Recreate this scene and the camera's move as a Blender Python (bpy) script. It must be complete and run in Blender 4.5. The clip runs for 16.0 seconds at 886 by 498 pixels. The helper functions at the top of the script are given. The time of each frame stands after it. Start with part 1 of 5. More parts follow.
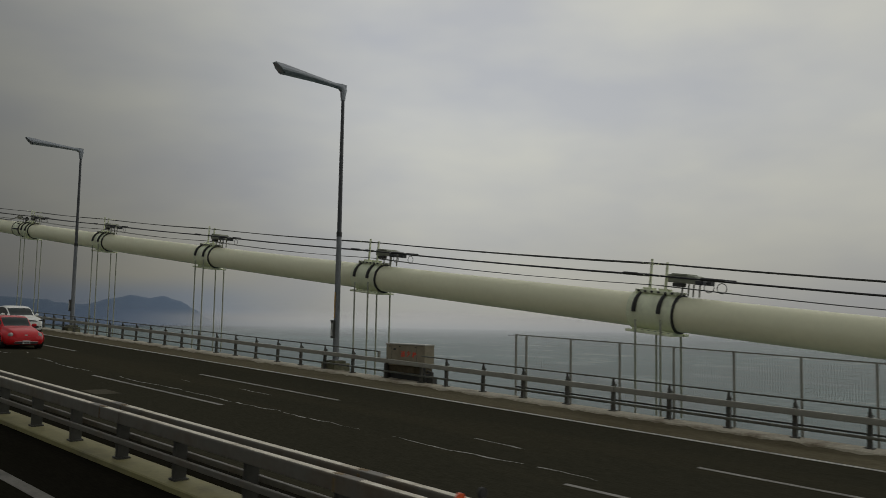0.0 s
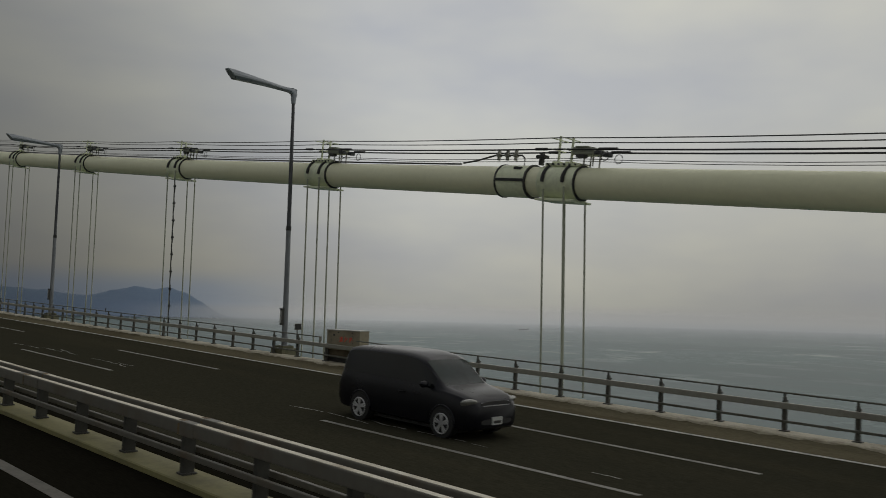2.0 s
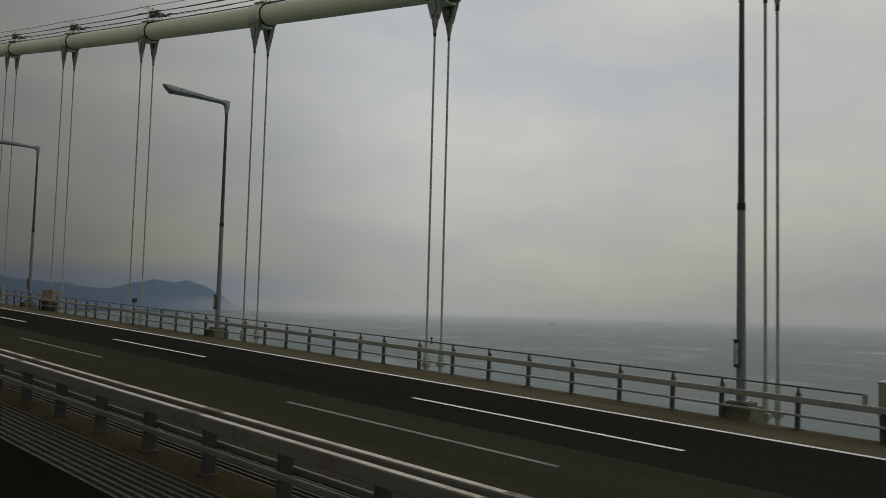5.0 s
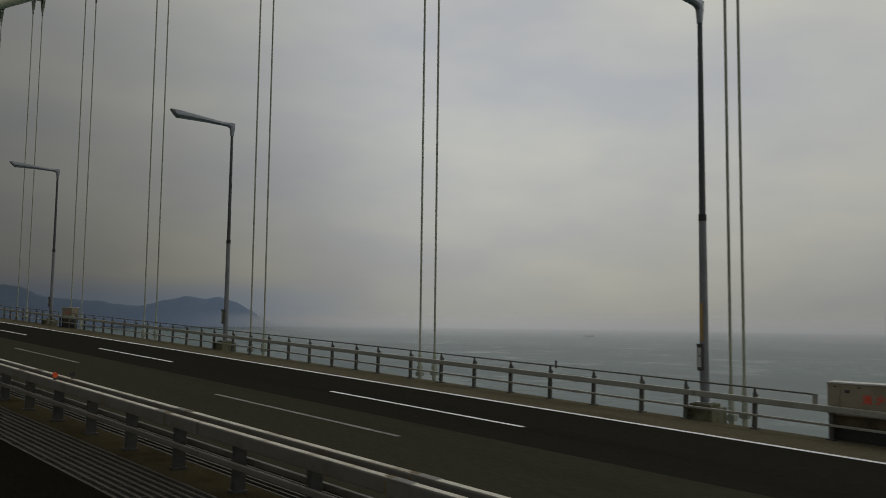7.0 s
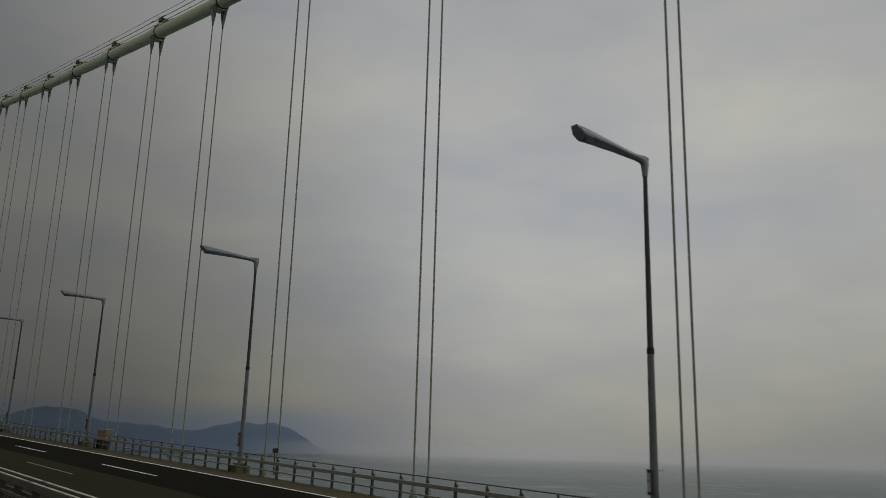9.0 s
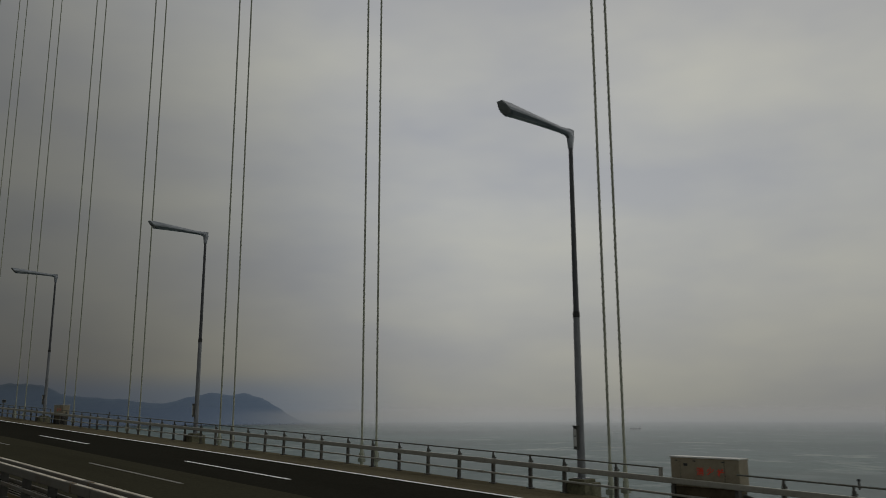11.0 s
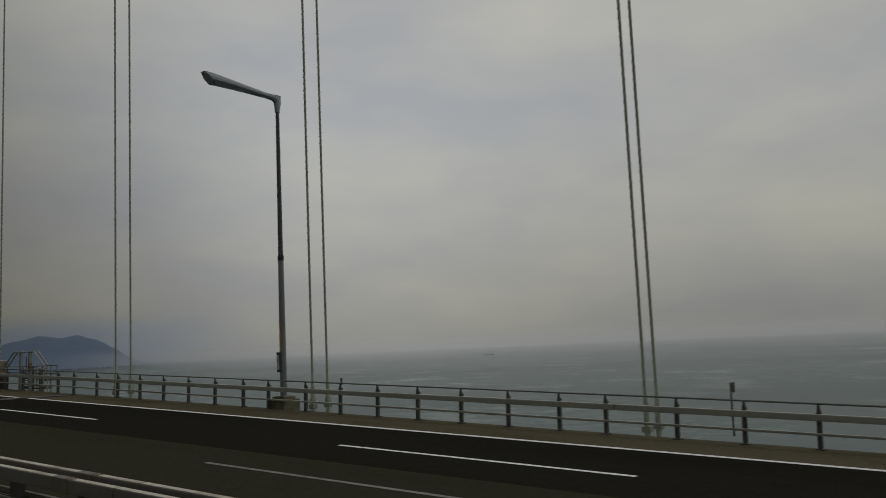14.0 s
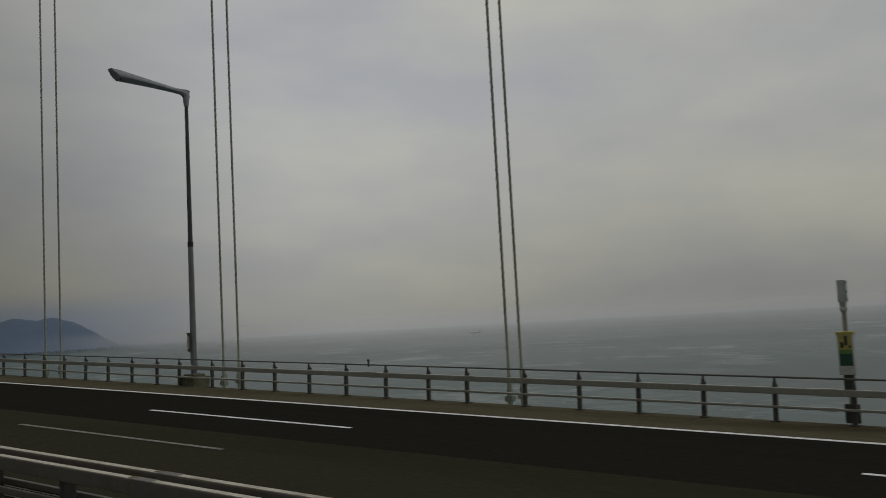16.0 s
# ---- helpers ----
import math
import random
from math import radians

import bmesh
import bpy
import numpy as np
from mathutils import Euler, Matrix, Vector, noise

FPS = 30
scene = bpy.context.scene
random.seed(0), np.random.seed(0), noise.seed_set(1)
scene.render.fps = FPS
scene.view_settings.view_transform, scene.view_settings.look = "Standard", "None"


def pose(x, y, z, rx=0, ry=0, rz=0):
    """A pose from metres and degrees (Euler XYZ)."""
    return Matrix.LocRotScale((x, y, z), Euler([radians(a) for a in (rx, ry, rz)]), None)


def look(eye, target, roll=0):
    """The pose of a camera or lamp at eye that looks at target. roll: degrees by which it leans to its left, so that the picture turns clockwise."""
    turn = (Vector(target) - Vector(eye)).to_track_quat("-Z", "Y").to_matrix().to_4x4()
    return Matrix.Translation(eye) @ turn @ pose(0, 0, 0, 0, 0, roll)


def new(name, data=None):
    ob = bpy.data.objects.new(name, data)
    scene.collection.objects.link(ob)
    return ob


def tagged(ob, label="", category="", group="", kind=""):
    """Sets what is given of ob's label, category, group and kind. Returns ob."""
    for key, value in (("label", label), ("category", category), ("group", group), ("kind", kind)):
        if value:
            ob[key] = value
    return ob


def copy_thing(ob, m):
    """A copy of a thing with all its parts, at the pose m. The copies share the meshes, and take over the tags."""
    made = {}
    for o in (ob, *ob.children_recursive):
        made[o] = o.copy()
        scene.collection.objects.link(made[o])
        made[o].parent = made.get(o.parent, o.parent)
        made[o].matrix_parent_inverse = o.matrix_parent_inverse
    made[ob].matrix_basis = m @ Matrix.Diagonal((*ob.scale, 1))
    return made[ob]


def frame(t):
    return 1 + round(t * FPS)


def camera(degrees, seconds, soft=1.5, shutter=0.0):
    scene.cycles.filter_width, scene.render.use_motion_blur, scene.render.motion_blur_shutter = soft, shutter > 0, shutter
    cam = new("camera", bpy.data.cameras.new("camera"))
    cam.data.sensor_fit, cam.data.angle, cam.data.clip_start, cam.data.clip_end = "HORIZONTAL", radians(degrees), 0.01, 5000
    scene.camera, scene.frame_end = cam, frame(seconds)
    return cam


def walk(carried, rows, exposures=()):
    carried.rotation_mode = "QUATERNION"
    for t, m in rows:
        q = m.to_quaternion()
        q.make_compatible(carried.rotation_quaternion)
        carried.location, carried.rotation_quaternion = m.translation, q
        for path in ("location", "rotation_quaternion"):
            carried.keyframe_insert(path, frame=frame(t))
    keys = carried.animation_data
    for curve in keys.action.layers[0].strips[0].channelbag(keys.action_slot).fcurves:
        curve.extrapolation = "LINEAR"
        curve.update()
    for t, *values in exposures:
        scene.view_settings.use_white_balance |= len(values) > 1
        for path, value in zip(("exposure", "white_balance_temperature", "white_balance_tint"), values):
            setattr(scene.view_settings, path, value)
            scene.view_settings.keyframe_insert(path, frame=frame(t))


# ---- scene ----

# The camera rides in a bus along +y; x points across the bridge, z up from the deck.
def dk(y):
    """Height of the road surface along the bridge."""
    return 0.034422 * y - 4.017e-06 * y * y


def fall(x):
    """The roof-shaped crossfall of the deck, highest at the median."""
    return 0.05 - 0.0139 * abs(x - 7.0)


def road_z(x, y):
    return dk(y) + fall(x)


def cable_z(y):
    """Height of the main cable's middle."""
    return 2.112 + 0.09411 * y + 0.0001728 * y * y


cam = camera(56.47, 16.0, soft=0.65, shutter=0.06)
# seconds, y, yaw, pitch, roll; the eye stays 3.14 m over the road's middle line
PATH = [
    (0.0, 0.37, -45.35, 4.81, 1.01),
    (0.5, 12.82, -45.41, 4.70, 1.09),
    (1.0, 26.37, -45.43, 4.80, 1.34),
    (1.5, 39.89, -45.31, 4.46, 1.44),
    (2.0, 53.39, -45.34, 4.31, 1.38),
    (2.5, 65.83, -44.80, 4.51, 1.54),
    (3.0, 80.21, -44.68, 4.14, 1.76),
    (3.5, 92.85, -45.01, 4.57, 1.67),
    (4.0, 106.55, -45.29, 4.51, 1.34),
    (4.5, 118.99, -45.10, 4.10, 1.47),
    (6.8, 180.77, -42.94, 3.64, 1.01),
    (7.0, 186.34, -42.93, 4.65, 0.69),
    (7.5, 198.84, -42.02, 9.17, 1.77),
    (8.0, 213.47, -41.11, 11.87, 2.30),
    (8.5, 225.89, -39.32, 13.05, 1.80),
    (9.0, 239.33, -39.22, 13.30, 1.59),
    (9.2, 244.87, -39.83, 13.36, 1.39),
    (11.3, 301.56, -42.82, 9.69, -0.97),
    (11.5, 306.02, -43.54, 8.65, -1.75),
    (12.0, 319.59, -46.95, 7.64, -2.07),
    (12.5, 332.39, -55.13, 6.88, -3.41),
    (13.0, 346.99, -56.96, 6.38, -2.76),
    (13.5, 359.42, -54.38, 6.32, -2.50),
    (14.0, 373.01, -53.02, 6.02, -2.51),
    (14.5, 385.59, -53.36, 5.66, -2.47),
    (15.0, 400.01, -53.48, 5.32, -2.63),
    (15.5, 412.50, -54.59, 4.88, -2.54),
    (16.0, 425.98, -54.80, 4.45, -3.09),
]
rows = []
for t, y, yaw, pitch, roll in PATH:
    eye = Vector((0, y, 3.136 + dk(y)))
    way = Vector((-math.sin(radians(yaw)) * math.cos(radians(pitch)), math.cos(radians(yaw)) * math.cos(radians(pitch)), math.sin(radians(pitch))))
    rows.append((t, look(eye, eye + 10 * way, roll)))
walk(cam, rows, [(0, 0.25), (4.5, 0.27), (7.0, 0.14), (8.5, -0.05), (9.2, -0.07), (11.5, -0.06), (13.0, -0.06), (16.0, -0.06)])

# ---- daylight: a low overcast sky ----
SUN_EL, SUN_AZ = 48, 74
world = bpy.data.worlds.new("overcast_sky")
scene.world = world
world.use_nodes = True
wn, wl = world.node_tree.nodes, world.node_tree.links
wn.clear()
out = wn.new("ShaderNodeOutputWorld")
bg = wn.new("ShaderNodeBackground")
sky = wn.new("ShaderNodeTexSky")
sky.sky_type, sky.sun_disc = "NISHITA", False
sky.sun_elevation, sky.sun_rotation = radians(SUN_EL), radians(SUN_AZ)
sky.air_density, sky.dust_density = 1.5, 4.0
co = wn.new("ShaderNodeTexCoord")
sep = wn.new("ShaderNodeSeparateXYZ")
wl.new(co.outputs["Generated"], sep.inputs[0])
ramp = wn.new("ShaderNodeValToRGB")
cr = ramp.color_ramp
stops = [(0.0, (.276, .278, .268)), (.04, (.331, .332, .314)), (.13, (.421, .422, .401)), (.24, (.485, .487, .46)), (.36, (.435, .44, .436)),
         (.50, (.375, .38, .39)), (1.0, (.26, .265, .275))]
for i, (at, c) in enumerate(stops):
    e = cr.elements[i] if i < 2 else cr.elements.new(at)
    e.position, e.color = at, (*c, 1)
wl.new(sep.outputs["Z"], ramp.inputs[0])
# window dimming is put into the sky's colour ahead along the bridge
ahead = wn.new("ShaderNodeMapRange")
ahead.interpolation_type = "SMOOTHSTEP"
ahead.inputs["From Min"].default_value, ahead.inputs["From Max"].default_value = 0.70, 1.0
ahead.inputs["To Min"].default_value, ahead.inputs["To Max"].default_value = 1.0, 0.26
wl.new(sep.outputs["Y"], ahead.inputs["Value"])
stretch = wn.new("ShaderNodeMapping")
stretch.inputs["Scale"].default_value = (1, 1, 2.6)
wl.new(co.outputs["Generated"], stretch.inputs["Vector"])
clouds = wn.new("ShaderNodeTexNoise")
clouds.inputs["Scale"].default_value, clouds.inputs["Detail"].default_value, clouds.inputs["Roughness"].default_value = 2.6, 4, 0.5
wl.new(stretch.outputs[0], clouds.inputs["Vector"])
cloudy = wn.new("ShaderNodeValToRGB")
cloudy.color_ramp.elements[0].position, cloudy.color_ramp.elements[0].color = 0.3, (.80, .825, .91, 1)
cloudy.color_ramp.elements[1].position, cloudy.color_ramp.elements[1].color = 0.7, (1.15, 1.135, 1.03, 1)
wl.new(clouds.outputs["Fac"], cloudy.inputs[0])


def wmul(a, b):
    m = wn.new("ShaderNodeMix")
    m.data_type, m.blend_type = "RGBA", "MULTIPLY"
    m.inputs[0].default_value = 1
    wl.new(a, m.inputs[6])
    wl.new(b, m.inputs[7])
    return m.outputs[2]


# the unseen sky over the bridge's other side, away from the veiled sun, is darkened
west = wn.new("ShaderNodeMapRange")
west.interpolation_type = "SMOOTHSTEP"
west.inputs["From Min"].default_value, west.inputs["From Max"].default_value = -0.7, 0.35
west.inputs["To Min"].default_value, west.inputs["To Max"].default_value = 0.52, 1.0
wl.new(sep.outputs["X"], west.inputs["Value"])
east = wn.new("ShaderNodeMapRange")
east.interpolation_type = "SMOOTHSTEP"
east.inputs["From Min"].default_value, east.inputs["From Max"].default_value = 0.72, 1.0
east.inputs["To Min"].default_value, east.inputs["To Max"].default_value = 1.0, 0.84
wl.new(sep.outputs["X"], east.inputs["Value"])
cover = wmul(wmul(wmul(wmul(ramp.outputs[0], cloudy.outputs[0]), ahead.outputs[0]), west.outputs[0]), east.outputs[0])
thin = wn.new("ShaderNodeVectorMath")
thin.operation = "SCALE"
thin.inputs["Scale"].default_value = 0.06
wl.new(sky.outputs[0], thin.inputs[0])
veiled = wn.new("ShaderNodeMix")
veiled.data_type = "RGBA"
veiled.inputs[0].default_value = 0.96
wl.new(thin.outputs[0], veiled.inputs[6])
wl.new(cover, veiled.inputs[7])
wl.new(veiled.outputs[2], bg.inputs["Color"])
bg.inputs["Strength"].default_value = 1.0
wl.new(bg.outputs[0], out.inputs[0])

sun = new("sun", bpy.data.lights.new("sun", "SUN"))
sun.data.energy, sun.data.angle, sun.data.color = 0.45, radians(95), (1, .97, .9)
sun.matrix_world = look((0, 0, 0), (-math.sin(radians(SUN_AZ)) * math.cos(radians(SUN_EL)), -math.cos(radians(SUN_AZ)) * math.cos(radians(SUN_EL)), -math.sin(radians(SUN_EL))))
tagged(sun, kind="structure")


# ---- materials ----
def surface(name, colour, rough=0.6, metal=0.0, grain=12.0, vary=0.25, stain=0.5, stain_amt=0.25, bump=0.15, tint=None, stretch=(1, 1, 1), random_amt=0.0, gloss=0.5):
    """A painted, cast or laid surface: grain and stains at two scales, with fine relief."""
    m = bpy.data.materials.new(name)
    m.use_nodes = True
    n, l = m.node_tree.nodes, m.node_tree.links
    b = n["Principled BSDF"]
    b.inputs["Metallic"].default_value = metal
    b.inputs["Specular IOR Level"].default_value = gloss
    geo = n.new("ShaderNodeNewGeometry")
    mp = n.new("ShaderNodeMapping")
    mp.inputs["Scale"].default_value = stretch
    l.new(geo.outputs["Position"], mp.inputs["Vector"])
    fine, broad = n.new("ShaderNodeTexNoise"), n.new("ShaderNodeTexNoise")
    fine.inputs["Scale"].default_value, fine.inputs["Detail"].default_value = grain, 5
    broad.inputs["Scale"].default_value, broad.inputs["Detail"].default_value, broad.inputs["Roughness"].default_value = stain, 6, 0.62
    l.new(mp.outputs[0], fine.inputs["Vector"])
    l.new(mp.outputs[0], broad.inputs["Vector"])
    tint = tint or tuple(c * 0.55 for c in colour)
    mix = n.new("ShaderNodeMix")
    mix.data_type = "RGBA"
    mix.inputs[6].default_value, mix.inputs[7].default_value = (*colour, 1), (*tint, 1)
    sm = n.new("ShaderNodeMapRange")
    sm.inputs["From Min"].default_value, sm.inputs["From Max"].default_value, sm.inputs["To Max"].default_value = 0.48, 0.72, min(1, stain_amt * 2.5)
    l.new(broad.outputs["Fac"], sm.inputs["Value"])
    l.new(sm.outputs[0], mix.inputs[0])
    g = n.new("ShaderNodeMapRange")
    g.inputs["From Min"].default_value, g.inputs["From Max"].default_value = 0.25, 0.75
    g.inputs["To Min"].default_value, g.inputs["To Max"].default_value = 1 - vary, 1 + vary
    l.new(fine.outputs["Fac"], g.inputs["Value"])
    value = g.outputs[0]
    if random_amt:
        info = n.new("ShaderNodeObjectInfo")
        r = n.new("ShaderNodeMapRange")
        r.inputs["To Min"].default_value, r.inputs["To Max"].default_value = 1 - random_amt, 1 + random_amt
        l.new(info.outputs["Random"], r.inputs["Value"])
        mu = n.new("ShaderNodeMath")
        mu.operation = "MULTIPLY"
        l.new(value, mu.inputs[0])
        l.new(r.outputs[0], mu.inputs[1])
        value = mu.outputs[0]
    sc = n.new("ShaderNodeVectorMath")
    sc.operation = "SCALE"
    l.new(mix.outputs[2], sc.inputs[0])
    l.new(value, sc.inputs["Scale"])
    l.new(sc.outputs[0], b.inputs["Base Color"])
    rr = n.new("ShaderNodeMapRange")
    rr.inputs["To Min"].default_value, rr.inputs["To Max"].default_value = max(0.03, rough - 0.12), min(1, rough + 0.12)
    l.new(broad.outputs["Fac"], rr.inputs["Value"])
    l.new(rr.outputs[0], b.inputs["Roughness"])
    if bump:
        bp = n.new("ShaderNodeBump")
        bp.inputs["Strength"].default_value, bp.inputs["Distance"].default_value = bump, 0.01
        src = fine
        l.new(src.outputs["Fac"], bp.inputs["Height"])
        l.new(bp.outputs[0], b.inputs["Normal"])
    return m


ASPHALT = surface("worn asphalt", (.038, .0362, .025), .85, grain=40, vary=.3, stain=.22, stain_amt=.32, bump=.4, tint=(.055, .049, .031), stretch=(1, .12, 1), gloss=0.0)
# shade over the near lane is put into this asphalt's dark colour
ASPHALT_OWN = surface("dark shaded asphalt", (.012, .0112, .008), .85, grain=45, vary=.3, stain=.3, stain_amt=.2, bump=.4, stretch=(1, .1, 1), gloss=0.0)
ASPHALT_NEW = surface("fresh dark asphalt", (.0265, .0255, .0195), .8, grain=45, vary=.3, stain=.3, stain_amt=.2, bump=.4, stretch=(1, .1, 1), gloss=0.0)
ASPHALT_OLD = surface("greyish old asphalt", (.051, .0485, .0325), .88, grain=40, vary=.25, stain=.22, stain_amt=.25, bump=.4, stretch=(1, .1, 1), gloss=0.0)
PATCH = surface("pale asphalt repair", (.085, .078, .058), .9, grain=30, vary=.25, stain=1.0, stain_amt=.35, bump=.4, gloss=0.0)
SHOULDER = surface("dusty shoulder asphalt", (.128, .113, .074), .9, grain=25, vary=.25, stain=.5, stain_amt=.35, bump=.4, tint=(.078, .066, .041), stretch=(1, .25, 1), gloss=0.0)
DIRT = surface("brown dirt on steel", (.060, .050, .028), .9, grain=25, vary=.25, stain=.8, stain_amt=.4, bump=.3, tint=(.035, .029, .016), gloss=0.0)
LINE = surface("white road paint", (.97, .97, .95), .6, grain=30, vary=.05, stain=1.2, stain_amt=.05, bump=.1, tint=(.35, .34, .32))
# white paint darkened, with the near lane's shade in its colour
LINE_DIM = surface("dimmed white road paint", (.085, .078, .06), .7, grain=18, vary=.3, stain=2.0, stain_amt=.4, bump=.1, tint=(.05, .045, .035))
LINE_WORN = surface("worn white road paint", (.20, .19, .16), .7, grain=18, vary=.3, stain=2.0, stain_amt=.4, bump=.1, tint=(.09, .085, .075))
LINE_EDGE = surface("lightly worn white road paint", (.42, .41, .36), .7, grain=18, vary=.25, stain=2.0, stain_amt=.35, bump=.1, tint=(.18, .17, .15))
CREAM = surface("cream painted kerb", (.235, .215, .09), .7, grain=15, vary=.12, stain=.7, stain_amt=.3, bump=.2, tint=(.11, .10, .055))
KERB = surface("weathered concrete kerb", (.46, .42, .32), .85, grain=14, vary=.2, stain=.9, stain_amt=.4, bump=.4, tint=(.17, .135, .085))
CABLE = surface("pale green-grey cable paint", (.86, .85, .60), .5, grain=6, vary=.03, stain=.35, stain_amt=.10, bump=.03, tint=(.70, .69, .46))
BAND = surface("pale green cast steel paint", (.80, .84, .60), .5, grain=8, vary=.06, stain=1.5, stain_amt=.25, bump=.06, tint=(.46, .48, .34))
GALV = surface("weathered galvanised steel", (.31, .305, .26), .5, .35, grain=9, vary=.10, stain=1.1, stain_amt=.3, bump=.08, tint=(.25, .24, .21), random_amt=.08)
GALV_DARK = surface("dull grey steel posts", (.060, .059, .052), .6, .2, grain=9, vary=.15, stain=2, stain_amt=.3, bump=.1, random_amt=.15)
POST = surface("grey steel posts", (.080, .080, .068), .6, .1, grain=9, vary=.15, stain=2, stain_amt=.35, bump=.1, tint=(.055, .045, .033), random_amt=.15)
RAIL_AND_SHADE = surface("grey-green hand rail paint and low rail shade", (.13, .135, .11), .6, .1, grain=9, vary=.15, stain=2, stain_amt=.35, bump=.1, tint=(.075, .065, .045), random_amt=.15)
BARRIER = surface("light grey barrier steel", (.135, .127, .103), .6, .0, grain=7, vary=.10, stain=1.3, stain_amt=.34, bump=.06, tint=(.115, .085, .05), random_amt=.06)
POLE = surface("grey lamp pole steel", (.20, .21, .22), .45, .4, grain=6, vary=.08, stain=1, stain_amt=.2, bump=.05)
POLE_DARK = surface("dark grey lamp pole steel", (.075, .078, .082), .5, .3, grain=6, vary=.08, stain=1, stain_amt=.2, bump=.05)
SCAR = surface("pale crack filler", (.33, .32, .28), .8, grain=18, vary=.3, stain=2.0, stain_amt=.4, bump=.1, tint=(.16, .15, .13))
LAMPHEAD = surface("smooth blue-grey lamp casing", (.22, .24, .26), .3, .3, grain=5, vary=.04, stain=1, stain_amt=.15, bump=.02)
LENS = surface("pale lamp glass", (.34, .37, .39), .25, grain=5, vary=.05, bump=0)
RUBBER = surface("black rubber", (.018, .018, .018), .6, grain=20, vary=.2, stain=3, stain_amt=.1, bump=.1)
BLACK = surface("black sheathed cable", (.02, .02, .02), .5, grain=20, vary=.2, bump=.05)
ROPE = surface("grey-green hanger rope sheath", (.36, .375, .285), .55, grain=20, vary=.1, stain=1.2, stain_amt=.2, bump=.1)
WIRE = surface("dark steel wire rope", (.07, .07, .065), .5, .4, grain=30, vary=.2, bump=.1)
BOXPAINT = surface("beige-brown cabinet paint", (.27, .235, .16), .6, grain=8, vary=.08, stain=1.6, stain_amt=.35, bump=.08, tint=(.17, .135, .085))
BEAMTOP = surface("worn beam top painted sky-lit", (.60, .56, .45), .65, grain=8, vary=.12, stain=1.4, stain_amt=.4, bump=.05, tint=(.30, .24, .16))
RECESS = surface("brown stained steel", (.115, .095, .06), .7, grain=8, vary=.15, stain=1.6, stain_amt=.4, bump=.08, tint=(.06, .045, .028), gloss=.15)
BOXTOP = surface("light grey worn steel", (.55, .54, .50), .55, grain=8, vary=.08, stain=1.6, stain_amt=.2, bump=.05)
DARK = surface("shadowed dark steel", (.03, .03, .028), .7, grain=9, vary=.2, bump=.1)
RED = surface("red paint marks", (.75, .07, .035), .6, grain=25, vary=.2, stain=4, stain_amt=.2, bump=0)
ORANGE = surface("orange reflector plastic", (.75, .10, .02), .3, grain=25, vary=.1, stain=4, stain_amt=.1, bump=0)
PLINTH = surface("mossy concrete plinth", (.145, .14, .085), .85, grain=12, vary=.25, stain=2.2, stain_amt=.5, bump=.4, tint=(.05, .052, .025))
JOINT = surface("steel expansion joint", (.085, .080, .078), .7, .0, grain=14, vary=.3, stain=1.6, stain_amt=.4, bump=.3, tint=(.17, .16, .15), random_amt=.3, gloss=.1)
FINGER = surface("worn steel joint fingers", (.115, .11, .11), .6, .0, grain=14, vary=.3, stain=.9, stain_amt=.4, bump=.3, tint=(.27, .26, .25), gloss=.2)
GRATE = surface("steel grating", (.085, .078, .058), .7, .1, grain=12, vary=.2, stain=.7, stain_amt=.35, bump=.2, tint=(.07, .058, .038), gloss=.15)
DECKSIDE = surface("grey-green deck steel", (.22, .24, .21), .6, grain=4, vary=.1, stain=.4, stain_amt=.3, bump=.1)
RUST = surface("rust-brown steel", (.17, .12, .055), .8, grain=14, vary=.3, stain=3, stain_amt=.4, bump=.3, tint=(.09, .06, .035))
GREEN = surface("green sign face", (.014, .075, .045), .5, grain=20, vary=.1, bump=0)
GREENPALE = surface("light green sign band", (.12, .22, .06), .5, grain=20, vary=.1, bump=0)
YELLOW = surface("faded yellow sign face", (.45, .40, .10), .5, grain=20, vary=.1, bump=0)
PALE = surface("pale grey plastic housing", (.50, .51, .48), .5, grain=15, vary=.06, stain=3, stain_amt=.2, bump=.03)
TREES = surface("wooded hillside", (.030, .042, .036), .95, grain=.02, vary=.3, stain=.004, stain_amt=.3, bump=0, tint=(.045, .05, .04))
SHORE = surface("pale built-up shore", (.35, .35, .34), .9, grain=.05, vary=.3, stain=.02, stain_amt=.3, bump=0)
HULL = surface("dark ship hull", (.012, .010, .012), .6, grain=.2, vary=.1, bump=0)
CREAMPAINT = surface("cream ship superstructure", (.5, .5, .48), .6, grain=.2, vary=.1, bump=0)


